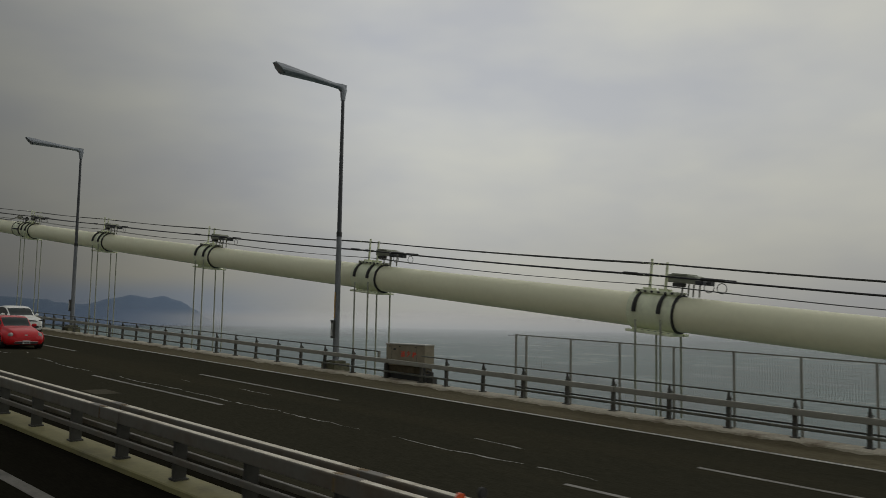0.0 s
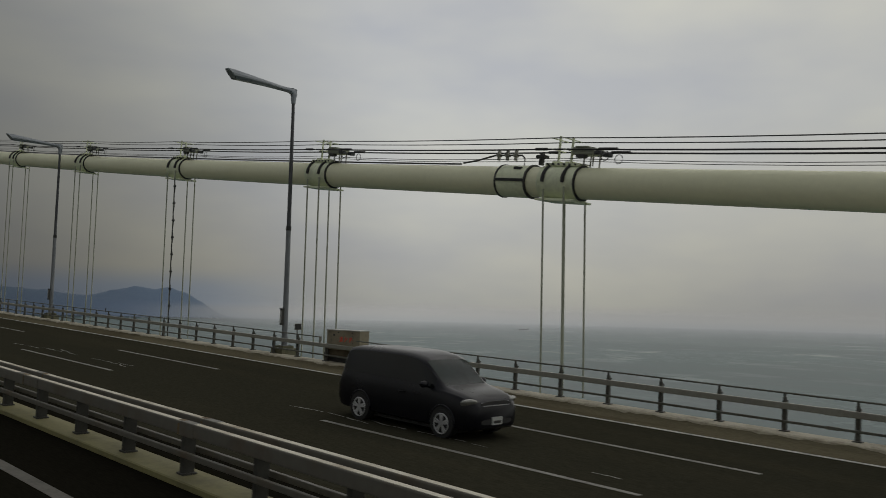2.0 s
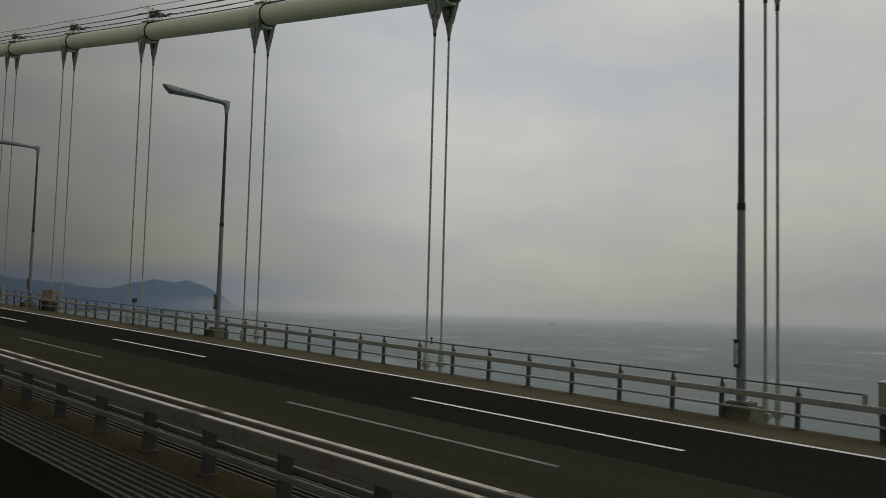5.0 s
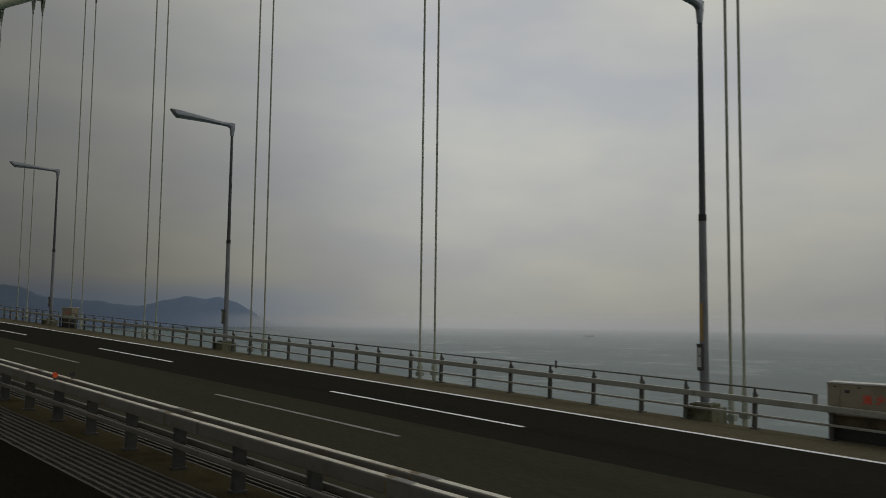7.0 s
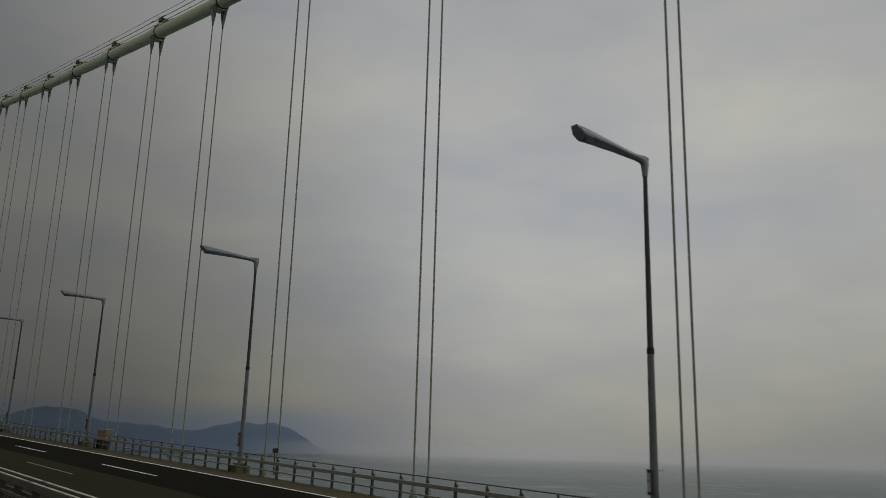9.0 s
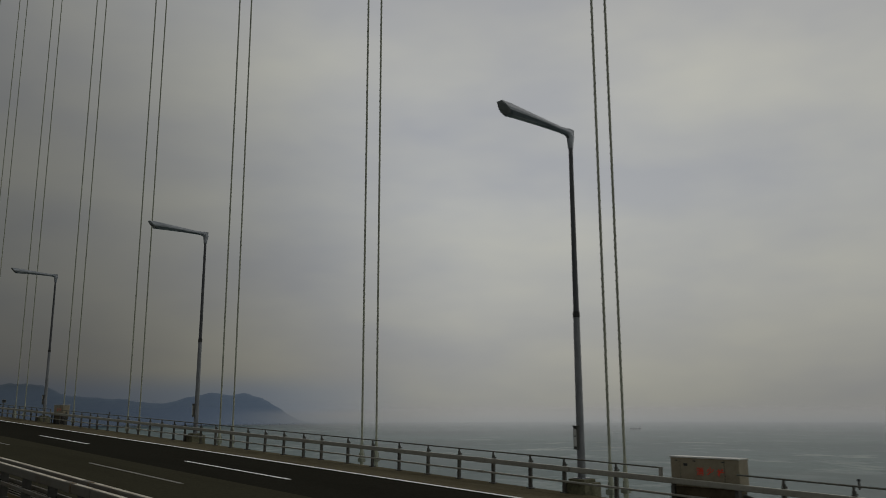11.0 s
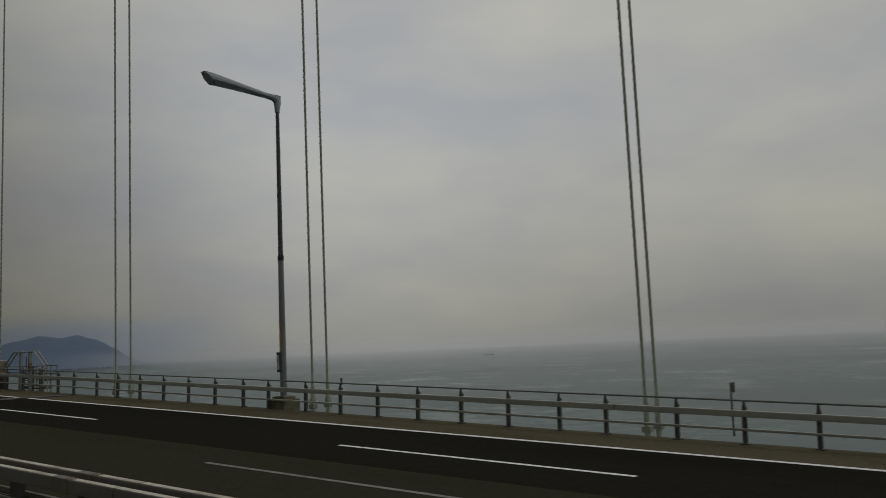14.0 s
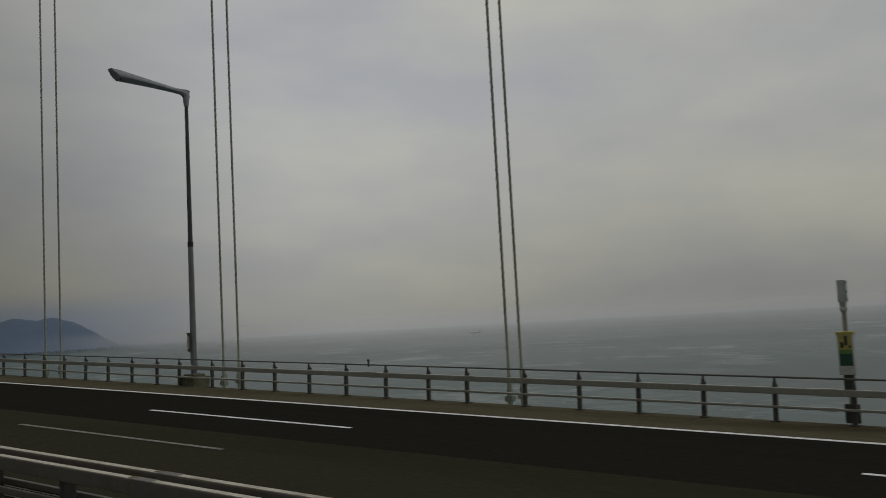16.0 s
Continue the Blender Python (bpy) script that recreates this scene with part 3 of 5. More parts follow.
# ---- outer railing ----
def rail_section(foot, first, gap):
    """14.2 m of the outer railing: eight posts, a thin hand rail, a broad rail and a low rail. gap: where the hand rail is interrupted."""
    r = thing("railing", "weathered galvanised steel railing along the deck edge", "railing", "outer railing sections")
    post_me = finish("post", bars(((-.05, -.055, foot), (.05, .055, .90), .008), ((-.10, -.11, foot - .005), (.10, .11, foot + .03), .006), ((-.04, -.04, .89), (.02, .04, 1.0)), ((-.035, -.028, 1.0), (.005, .028, 1.10)), ((-.02, -.05, .885), (.10, .05, .93), .006), ((.02, -.03, .925), (.055, .03, .965))), POST)
    short_me = finish("post", bars(((-.05, -.055, foot), (.05, .055, .87), .008), ((-.10, -.11, foot - .005), (.10, .11, foot + .03), .006)), POST)
    for k in range(8):
        short = gap and k in (5, 6)
        p = new("post", short_me if short else post_me)
        p.parent = r
        p.location = (21.5, (8.45 if k == 5 else 10.45) if short else 1.82 + 1.775 * (k - 1) if k else first, 0)
        p.rotation_euler = (0, radians(random.uniform(-.6, .6)), 0)
    part("broad_rail", box(bmesh.new(), (21.32, 0.004, .71), (21.44, PITCH - .004, .875), .025), GALV, r)
    # raised sections: low rail and sleeve are coloured darker for the shade on them
    part("low_rail", box(bmesh.new(), (21.36, 0.004, .36), (21.44, PITCH - .004, .425), .018), RAIL_AND_SHADE if foot > .1 else GALV, r)
    spans = ((0.004, PITCH - .004),) if not gap else ((0.004, gap[0]), (gap[1], PITCH - .004))
    for a, b in spans:
        part("hand_rail", tube(bmesh.new(), [(21.49, a, 1.11), (21.49, b, 1.11)], .025, 10), RAIL_AND_SHADE, r, smooth=40)
    if gap:
        part("end_stub", bars(((21.46, gap[1] - .055, .87), (21.52, gap[1] + .055, 1.13), .006)), GALV, r, "short upright where the hand rail ends")
    part("broad_sleeve", box(bmesh.new(), (21.31, 3.9, .70), (21.45, 4.35, .885), .02), GALV, r, "sleeve joint of the broad rail")
    part("low_sleeve", box(bmesh.new(), (21.35, 3.95, .35), (21.45, 4.3, .435), .015), RAIL_AND_SHADE if foot > .1 else GALV, r, "sleeve joint of the low rail")
    return r


base_a, base_b = rail_section(.13, .12, None), rail_section(.02, .33, None)
base_ag, base_bg = rail_section(.13, .12, (8.45, 10.87)), rail_section(.02, .33, (8.45, 10.87))
for s in range(-1, 37):
    y = s * PITCH
    gap = s % 4 == 1
    src = (base_ag if gap else base_a) if y < 120 else (base_bg if gap else base_b)
    copy_thing(src, at_deck(y, 21.5))
for b in (base_a, base_b, base_ag, base_bg):
    for o in list(b.children_recursive) + [b]:
        bpy.data.objects.remove(o)


# ---- median barrier ----
def barrier_section(raised):
    r = thing("median_barrier", "double-sided light grey steel barrier on dark posts", "crash barrier", "median barrier sections")
    z0 = .09 if raised else 0
    me = finish("post", bars(((-.10, -.05, z0), (.10, .05, .84), .006), ((-.12, -.10, z0), (.12, .10, z0 + .03))), GALV_DARK)
    first, seams = (.35, (1.0, 8.1)) if raised else (1.1, (1.4, 9.2))
    for k in range(7):
        p = new("post", me)
        p.parent = r
        p.location = (6.5, first + PITCH / 7 * k, 0)
    for side, x in ((-1, 6.31), (1, 6.69)):
        part("beam", box(bmesh.new(), (x - .065, .012, .745), (x + .065, PITCH - .012, .945), .02), BARRIER, r)
        # a paler strip puts the sky light on the worn beam top into colour
        part("top_strip", box(bmesh.new(), (x - .05, .012, .944), (x + .05, PITCH - .012, .950)), BEAMTOP, r, "worn top of the beam, sky light painted pale")
        part("lower_rail", box(bmesh.new(), (x - .03, .008, .40), (x + .04, PITCH - .008, .49), .015), BARRIER, r)
        ya, yb = seams
        part("rust_stain", bars(((x - .0745, ya - .24, .75), (x + .0745, ya - .205, .93)), ((x - .0745, yb + .20, .745), (x + .0745, yb + .25, .91)), ((x - .05, ya - .35, .9505), (x + .03, ya - .10, .9545)), ((x - .03, yb + .15, .9505), (x + .05, yb + .30, .9545))), RUST, r, "rusty seam at the sleeve")
        me2 = finish("sleeve", box(bmesh.new(), (x - .073, -.22, .735), (x + .073, .22, .953), .015), BARRIER)
        for yy in seams:
            p = new("sleeve", me2)
            p.parent = r
            p.location = (0, yy, 0)
    return r


ba, bb = barrier_section(True), barrier_section(False)
for s in range(-1, 37):
    y = s * PITCH
    copy_thing(ba if y < 120 else bb, at_deck(y, 6.5))
for b in (ba, bb):
    for o in list(b.children_recursive) + [b]:
        bpy.data.objects.remove(o)

mk = part("kerb", strip([(6.20, -.05), (6.20, .075), (6.225, .09), (6.775, .09), (6.80, .075), (6.80, -.05)], Y0, JOINTS[0] - .15), CREAM)
tagged(mk, "cream painted median kerb", "kerb", kind="structure")
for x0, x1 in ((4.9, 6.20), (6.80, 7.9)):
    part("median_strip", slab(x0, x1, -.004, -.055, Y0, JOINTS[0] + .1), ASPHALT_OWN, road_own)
part("median_joint", slab(4.9, 7.9, -.03, -.055, JOINTS[0] + .1, JOINTS[0] + .5), DARK, road_own, "dark steel sill across the median")
part("median_beam", slab(6.12, 6.88, -.004, -.2, JOINTS[0] + .5, Y1), DIRT, road_own, "rusty brown steel beam under the barrier")

# open steel grating beside the barrier
for x0, x1, n in ((4.9, 6.12, 9), (6.88, 7.9, 8)):
    g = thing("floor_grating", "open steel bar grating in the median", "grating", "median gratings", "structure")
    for k in range(n):
        x = x0 + .03 + (x1 - x0 - .06) * k / (n - 1)
        part("grating_bar", slab(x - .020, x + .020, -.002, -.05, JOINTS[0] + .5, Y1), GRATE, g)
    # an added dark sheet stands in for the shade below the open bars
    part("grating_bed", slab(x0, x1, -.046, -.058, JOINTS[0] + .5, Y1), DARK, g, "dark sheet for the shade under the bars")
    bm = bmesh.new()
    yy = JOINTS[0] + .6
    while yy < Y1:
        box(bm, (x0, yy - .012, road_z((x0 + x1) / 2, yy) - .045), (x1, yy + .012, road_z((x0 + x1) / 2, yy) - .02))
        yy += .9
    tagged(part("cross_bar", bm, GRATE, g), kind="stuff")


# ---- street lamps ----
def street_lamp():
    r = thing("street_lamp", "tall grey steel street lamp on a concrete plinth", "street lamp", "street lamps")
    x = 22.00
    bm = bmesh.new()
    tube(bm, [(x, 0, .45), (x, 0, 5.84)], [.135, .108], 20)
    part("pole", bm, POLE, r, smooth=40)
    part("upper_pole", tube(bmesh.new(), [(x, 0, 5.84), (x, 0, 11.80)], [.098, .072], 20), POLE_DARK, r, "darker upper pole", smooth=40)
    part("pole_joint", tube(bmesh.new(), [(x, 0, 5.75), (x, 0, 5.95)], .118, 20), DARK, r, "dark sleeve joint", smooth=40)
    # elbow and arm: one facetted casing that turns off the pole and widens to a slanted lamp head
    bm = bmesh.new()
    ring_list = []
    spec = [((x, 11.72), (0, 1), .085, .085), ((x, 11.98), (0, 1), .10, .11), ((x + .02, 12.14), (-.25, 1), .105, .15), ((x - .06, 12.27), (-1, .75), .11, .16), ((x - .22, 12.305), (-1, .2), .11, .115),
            ((x - .55, 12.31), (-1, .04), .115, .095), ((x - .95, 12.325), (-1, .03), .135, .105), ((x - 1.7, 12.36), (-1, .03), .17, .125), ((x - 2.6, 12.39), (-1, .03), .20, .165), ((x - 3.2, 12.40), (-1, .02), .22, .20)]
    for (px, pz), way, w, h in spec:
        d = Vector((way[0], 0, way[1])).normalized()
        up = Vector((d.z, 0, -d.x))
        ring_list.append([bm.verts.new(Vector((px, 0, pz)) + Vector((0, w * cy, 0)) + up * h * cz) for cy, cz in ((.55, 1), (1, .1), (1, -.35), (.6, -1), (-.6, -1), (-1, -.35), (-1, .1), (-.55, 1))])
    # the head's end is cut obliquely, its upper edge farthest out
    ring_list.append([bm.verts.new(v.co + Vector((-.16 - .22 * (v.co.z - 12.40) / .20, 0, 0))) for v in ring_list[-1]])
    for a, b in zip(ring_list, ring_list[1:]):
        for k in range(8):
            bm.faces.new((a[k], a[(k + 1) % 8], b[(k + 1) % 8], b[k]))
    bm.faces.new(ring_list[0])
    cap = [v.co.copy() for v in ring_list[-1]]
    arm = part("lamp_arm", bm, LAMPHEAD, r, "smooth tapered lamp casing", smooth=28)
    part("lens", box(bmesh.new(), (-.75, -.10, -.02), (.75, .10, .02), .01, Matrix.Translation((x - 2.35, 0, 12.232)) @ Matrix.Rotation(radians(-1.2), 4, "Y")), LENS, arm, "pale lamp glass")
    bm = bmesh.new()
    mid = sum(cap, Vector()) / 8
    outer, inner = [bm.verts.new(c) for c in cap], [bm.verts.new(mid + (c - mid) * .8 + Vector((-.035, 0, 0))) for c in cap]
    for k in range(8):
        bm.faces.new((outer[k], inner[k], inner[(k + 1) % 8], outer[(k + 1) % 8]))
    bm.faces.new(inner[::-1])
    part("end_cap", bm, LENS, arm, "pale cap at the lamp head's end", smooth=20)
    # sharp outer corner of the elbow
    bm = bmesh.new()
    side = [[bm.verts.new((x + dx, y, z)) for dx, z in ((.085, 11.95), (.145, 12.415), (-.16, 12.43), (-.05, 12.2))] for y in (-.07, .07)]
    bm.faces.new(side[0])
    bm.faces.new(side[1][::-1])
    for k in range(4):
        bm.faces.new((side[0][k], side[0][(k + 1) % 4], side[1][(k + 1) % 4], side[1][k]))
    part("gusset", bm, LAMPHEAD, r, "sharp corner plate of the elbow")
    jb = part("junction_box", bars(((x - .23, -.05, 1.40), (x - .11, .11, 2.15), .012), ((x - .25, -.06, 2.13), (x - .10, .12, 2.17), .008)), GALV_DARK, r, "dark junction box on the pole")
    part("box_cover", bars(((x - .236, -.025, 1.50), (x - .229, .085, 2.06), .003)), PALE, jb, "pale cover plate")
    part("box_lock", bars(((x - .242, .01, 1.80), (x - .235, .05, 1.85))), DARK, jb)
    part("plinth", bars(((x - .42, -.45, -.45), (x + .42, .45, .36), .03), ((x - .3, -.33, .34), (x + .3, .33, .47), .03)), PLINTH, r, "mossy concrete plinth")
    part("base_flange", bars(((x - .22, -.22, .46), (x + .22, .22, .50), .008)), POLE, r)
    return r


lamp = street_lamp()
for j in range(1, 18):
    if j in (1, 7, 14):
        continue
    copy_thing(lamp, pose(0, 28.4 * j, road_z(21.5, 28.4 * j), 0, 0, 0))
# three of the poles carry a strip of amber tape
px = 22.00
part("tape_strip", bars(((px - .136, -.035, 2.25), (px - .124, .035, 3.35), .002)), REFLECT, lamp, "amber reflective tape")
tagged(lamp, "tall grey steel street lamp with amber tape on its pole")
for j in (1, 7, 14):
    copy_thing(lamp, pose(0, 28.4 * j, road_z(21.5, 28.4 * j), 0, 0, 0))
lamp_parts = list(lamp.children_recursive)
for o in lamp_parts + [lamp]:
    bpy.data.objects.remove(o)

# ---- main cable, bands, hangers ----
XC, RC = 23.95, .56


def cpt(y, dx=0.0, dz=0.0):
    return (XC + dx, y, cable_z(y) + dz)


bm = tube(bmesh.new(), [cpt(-28.4 + 3.55 * i) for i in range(150)], RC, 40)
tagged(part("main_cable", bm, CABLE, smooth=40), "thick pale green-grey suspension cable", "suspension cable")


def cyl_y(bm, y0, y1, r, sides=32):
    tube(bm, [(0, y0, 0), (0, y1, 0)], r, sides)
    return bm


def band(ropes):
    """A cable band lying along y, its middle at the origin."""
    r = thing("cable_band", "pale green cast steel cable band with clamped ropes" if ropes == 4 else "pale green cast steel cable band with two hanging lugs", "cable band", "cable bands")
    a, b = (.78, -.82) if ropes == 4 else (.62, -.62)
    part("shell", cyl_y(bmesh.new(), a, b, RC + .055), BAND, r, smooth=40)
    for yy in (a, b):
        part("seal_ring", cyl_y(bmesh.new(), yy - .03, yy + .03, RC + (.063 if yy == a else .07)), BAND if yy == a else DARK, r, "sealing ring at the band's end", smooth=40)
    # bolted flanges above and below
    for z0, z1 in ((RC + .02, RC + .13), (-RC - .16, -RC - .02)):
        part("flange", bars(((-.30, b + .05, z0), (.30, a - .05, z1), .02)), BAND, r)
        me = finish("bolt", tube(bmesh.new(), [(-.36, 0, 0), (.36, 0, 0)], .035, 8), GALV_DARK)
        for k in range(6):
            p = new("bolt", me)
            p.parent = r
            p.location = (0, b + .2 + (a - b - .4) * k / 5, (z0 + z1) / 2)
    if ropes == 4:
        for yy in (.52, -.37):
            # the rope saddle over the band, its groove's shade put into a dark colour
            bm = bmesh.new()
            pts = [Vector(((RC + .09) * math.cos(t), yy, (RC + .09) * math.sin(t))) for t in (math.pi * (-.02 + 1.04 * k / 20) for k in range(21))]
            tube(bm, pts, [.03 + .042 * abs(math.cos(math.pi * k / 20)) ** 1.5 for k in range(21)], 10)
            part("rope_saddle", bm, DARK, r, "rope bent over the band, groove shade painted dark", smooth=50)
        for sx in (-1, 1):
            part("side_skirt", bars(((sx * .46 - .14, -.84, -RC - .15), (sx * .46 + .14, .80, -RC - .07), .02)), BAND, r)
    else:
        for sx in (-1, 1):
            bm = bmesh.new()
            lug = [(.50, -.05), (.50, -.52), (.17, -1.45), (-.17, -1.45), (-.50, -.52), (-.50, -.05)]
            front = [bm.verts.new((sx * .42 - .10, y, z)) for y, z in lug]
            back = [bm.verts.new((sx * .42 + .10, y, z)) for y, z in lug]
            bm.faces.new(front)
            bm.faces.new(back[::-1])
            for k in range(6):
                bm.faces.new((front[k], front[(k + 1) % 6], back[(k + 1) % 6], back[k]))
            lug_ = part("lug", bm, LUG, r, "tapering cast lug")
            part("lug_rim", bars(((sx * .42 - .15, -.53, -.56), (sx * .42 + .15, .53, -.44), .02)), LUG, lug_, "flange above the lug")
            hook = [(sx * .42 - .105, -.04 - .12 * math.sin(q), -.98 + .24 * math.cos(q)) for q in (math.pi * k / 10 for k in range(11))]
            part("slot", tube(bmesh.new(), hook, .03, 6), DARK, lug_, "dark curved slot", smooth=40)
            part("clevis", tube(bmesh.new(), [(sx * .42, 0, -1.38), (sx * .42, 0, -1.55), (sx * .42, 0, -1.95), (sx * .42, 0, -2.05)], [.15, .15, .075, .07], 14), LUG, r, "tapered rope socket", smooth=50)
            part("pin", tube(bmesh.new(), [(sx * .42 - .16, 0, -1.36), (sx * .42 + .16, 0, -1.36)], .055, 12), DARK, r, "dark hinge pin", smooth=40)
    # stanchions for the hand ropes
    for yy, top in ((.37, 1.70), (-.20, 1.62)):
        st = part("stanchion", bars(((-.035, yy - .035, RC + .1), (.035, yy + .035, top), .01), ((-.55, yy - .02, 1.53), (.55, yy + .02, 1.57), .006), ((-.43, yy - .02, 1.14), (.43, yy + .02, 1.18), .006), ((-.16, yy - .16, RC + .1), (.16, yy + .16, RC + .2), .01)), BAND, r, "pale green steel stanchion")
    # lamp gear beside the stanchions
    gear = part("lamp_housing", bars(((-.30, -1.35, .99), (.30, -.40, 1.25), .04), ((-.34, -1.1, 1.23), (.34, -.55, 1.29), .02)), ROPE, r, "cream floodlight housing")
    for sx in (-1, 1):
        part("lamp_gear", bars(((sx * .26 - .13, -1.68, .98), (sx * .26 + .13, -1.40, 1.12), .03), ((sx * .26 - .17, -1.6, 1.02), (sx * .26 + .17, -1.52, 1.07), .01), ((sx * .26 - .02, -1.40, 1.03), (sx * .26 + .02, -1.30, 1.08))), POLE_DARK, gear, "dark lamp fitting")
        ring = [(sx * .42, -1.9 + .16 * math.cos(t), .93 + .16 * math.sin(t)) for t in (2 * math.pi * k / 14 for k in range(15))]
        part("cable_loop", tube(bmesh.new(), ring, .014, 6), WIRE, gear, "looped lamp cable")
    for sx in (-1, 1):
        for y0_, y1_ in ((.62, 1.15), (-2.35, -1.6)):
            part("cable_sleeve", tube(bmesh.new(), [(sx * .40, y0_, 1.165), (sx * .40, y1_, 1.165)], .052, 8), BLACK, r, "black sleeve on the power cable", smooth=50)
    part("ballast", bars(((-.36, -1.0, .87), (-.14, -.62, .99), .03)), GALV_DARK, gear)
    for sx in (-.2, .2):
        for yy in (-1.28, -.9):
            part("support_leg", bars(((sx - .02, yy - .02, RC + .03), (sx + .02, yy + .02, 1.0))), GALV, gear)
    part("cross_bar", bars(((-.24, -.9, RC + .08), (.24, -.86, RC + .12))), GALV, gear)
    return r


b4, b2 = band(4), band(2)
rope_tag = ("grey-green steel hanger ropes down to the deck", "hanger rope", "hangers")
sock_me = finish("socket", tube(bmesh.new(), [(0, 0, -.42), (0, 0, -.1), (0, 0, .55), (0, 0, .95), (0, 0, 1.15)], [.085, .09, .085, .06, .048], 14), ROPE, 40)
foot_me = finish("bracket", bars(((-.12, -.14, -.30), (.12, .14, -.12), .02), ((-.14, -.03, -.14), (.14, .03, .12), .01)), LUG)
top_me = finish("top_socket", tube(bmesh.new(), [(0, 0, -.16), (0, 0, -.14), (0, 0, -.02), (0, 0, .0)], [.052, .066, .066, .052], 14), GALV_DARK, 40)
for k in range(0, 37):
    y = PITCH * k
    slope = math.degrees(math.atan2(cable_z(y + 1) - cable_z(y - 1), 2))
    four = k <= 9
    cb = copy_thing(b4 if four else b2, pose(XC, y, cable_z(y), slope))
    for o in cb.children:
        if not four and o.name.split(".")[0] in ("lug", "clevis", "pin"):
            o.rotation_euler.x = -radians(slope)
    h = thing("hanger", *rope_tag)
    h.location = (XC, y, dk(y))
    top = cable_z(y) - dk(y) - (.25 if four else 1.9)
    for dx, dy in (((-.65, .45), (-.65, -.45), (.65, .45), (.65, -.45)) if four else ((-.42, 0), (.42, 0))):
        part("rope", tube(bmesh.new(), [(dx, dy, -.4), (dx, dy, top)], .036 if four else .046, 10), ROPE, h, smooth=40)
        # the long ropes carry a thin spiral rib against the wind
        if k >= 20:
            turns = int((top - 2.4) / .30)
            part("spiral_rib", tube(bmesh.new(), [(dx + .046 * math.cos(q), dy + .046 * math.sin(q), 1.0 + .30 * q / (2 * math.pi)) for q in (math.pi / 3 * i for i in range(turns * 6))], .017, 3, False), LUG, h, "thin spiral rib wound round the rope")
        if not four:
            s = new("socket", sock_me)
            s.parent = h
            s.location = (dx, dy, -.22)
            s = new("bracket", foot_me)
            s.parent = h
            s.location = (dx, dy, 0)
            s = new("top_socket", top_me)
            s.parent = h
            s.location = (dx, dy, top - .15)
for b in (b4, b2):
    for o in list(b.children_recursive) + [b]:
        bpy.data.objects.remove(o)


def hand_rope(dx, dz, rad, sag, mat, label, y0=-14.2, y1=PITCH * 36):
    bm = bmesh.new()
    pts = []
    n = round((y1 - y0) / 2.84)
    for i in range(n + 1):
        y = y0 + (y1 - y0) * i / n
        u = (y / PITCH) % 1
        pts.append(cpt(y, dx, dz - sag * 4 * u * (1 - u)))
    tube(bm, pts, rad, 8)
    tagged(part("wire_rope", bm, mat, smooth=50), label, "wire rope", "ropes along the main cable")


for sx in (-1, 1):
    hand_rope(sx * .52, 1.56, .020, .05, WIRE, "dark hand rope above the main cable")
    hand_rope(sx * .40, 1.17, .030, .04, BLACK, "black power cable above the main cable")
hand_rope(-.3, .86, .012, .10, WIRE, "thin wire above the main cable")
hand_rope(.3, .86, .012, .10, WIRE, "thin wire above the main cable")
hand_rope(-.12, RC + .06, .035, 0, BLACK, "black cable clipped along the cable's top", y0=76)


# ---- things along the railing ----
def letter(sign, size, turn):
    """One painted character as a thin mesh, its middle at the given place."""
    text = bpy.data.curves.new("letter", "FONT")
    text.body, text.size, text.extrude, text.offset = sign, size, .002, .007
    holder = new("letter", text)
    bpy.context.view_layer.update()
    me = bpy.data.meshes.new_from_object(holder.evaluated_get(bpy.context.evaluated_depsgraph_get()))
    bpy.data.objects.remove(holder)
    bm = bmesh.new()
    bm.from_mesh(me)
    mid = sum((v.co for v in bm.verts), Vector()) / len(bm.verts)
    for v in bm.verts:
        v.co = turn @ (v.co - mid)
    return bm


def hydrant_cabinet():
    r = thing("hydrant_cabinet", "beige-brown steel cabinet with red marks behind the railing", "cabinet", "roadside cabinets")
    part("body", bars(((21.66, -1.18, .62), (22.16, .98, 1.42), .012)), BOXPAINT, r)
    part("lid", bars(((21.63, -1.2, 1.42), (22.19, 1.0, 1.46), .01)), BOXTOP, r, "light grey lid")
    part("recess_panel", bars(((21.70, -1.12, .36), (22.12, .92, .62), .008)), RECESS, r, "brown recessed panel under the doors")
    part("plinth", bars(((21.76, -1.08, -.10), (22.1, .88, .36), .01)), DARK, r, "dark recessed base")
    for y in (-1.16, .87):
        part("leg", bars(((21.66, y, -.10), (21.76, y + .09, .64), .006)), GALV_DARK, r)
    for y, sign in ((.02, "\u6d88"), (-.30, "\u706b"), (-.62, "\u6813")):
        part("red_letter", letter(sign, .235, Matrix.Translation((21.656, y, 1.06)) @ Matrix.Rotation(radians(-90), 4, "Z") @ Matrix.Rotation(radians(90), 4, "X")), RED, r, "red painted character")
    part("latch", bars(((21.645, .43, 1.20), (21.66, .55, 1.27), .004)), DARK, r, "black latch")
    for y in (.78, .2, -.7):
        part("hinge", bars(((21.648, y - .04, 1.33), (21.66, y + .04, 1.36), .003)), DARK, r)
    part("door_seam", bars(((21.657, -.745, .65), (21.6605, -.735, 1.4)), ((21.657, .66, .65), (21.6605, .668, 1.4))), DARK, r)
    part("valve", tube(bmesh.new(), [(21.8, -1.45, -.12), (21.8, -1.45, .42), (21.8, -1.2, .46)], .06, 10), GALV_DARK, r, "stub valve pipe beside the cabinet", smooth=40)
    part("valve_box", bars(((21.68, -1.60, -.12), (21.92, -1.30, .26), .02)), GALV_DARK, r)
    return r


cab = hydrant_cabinet()
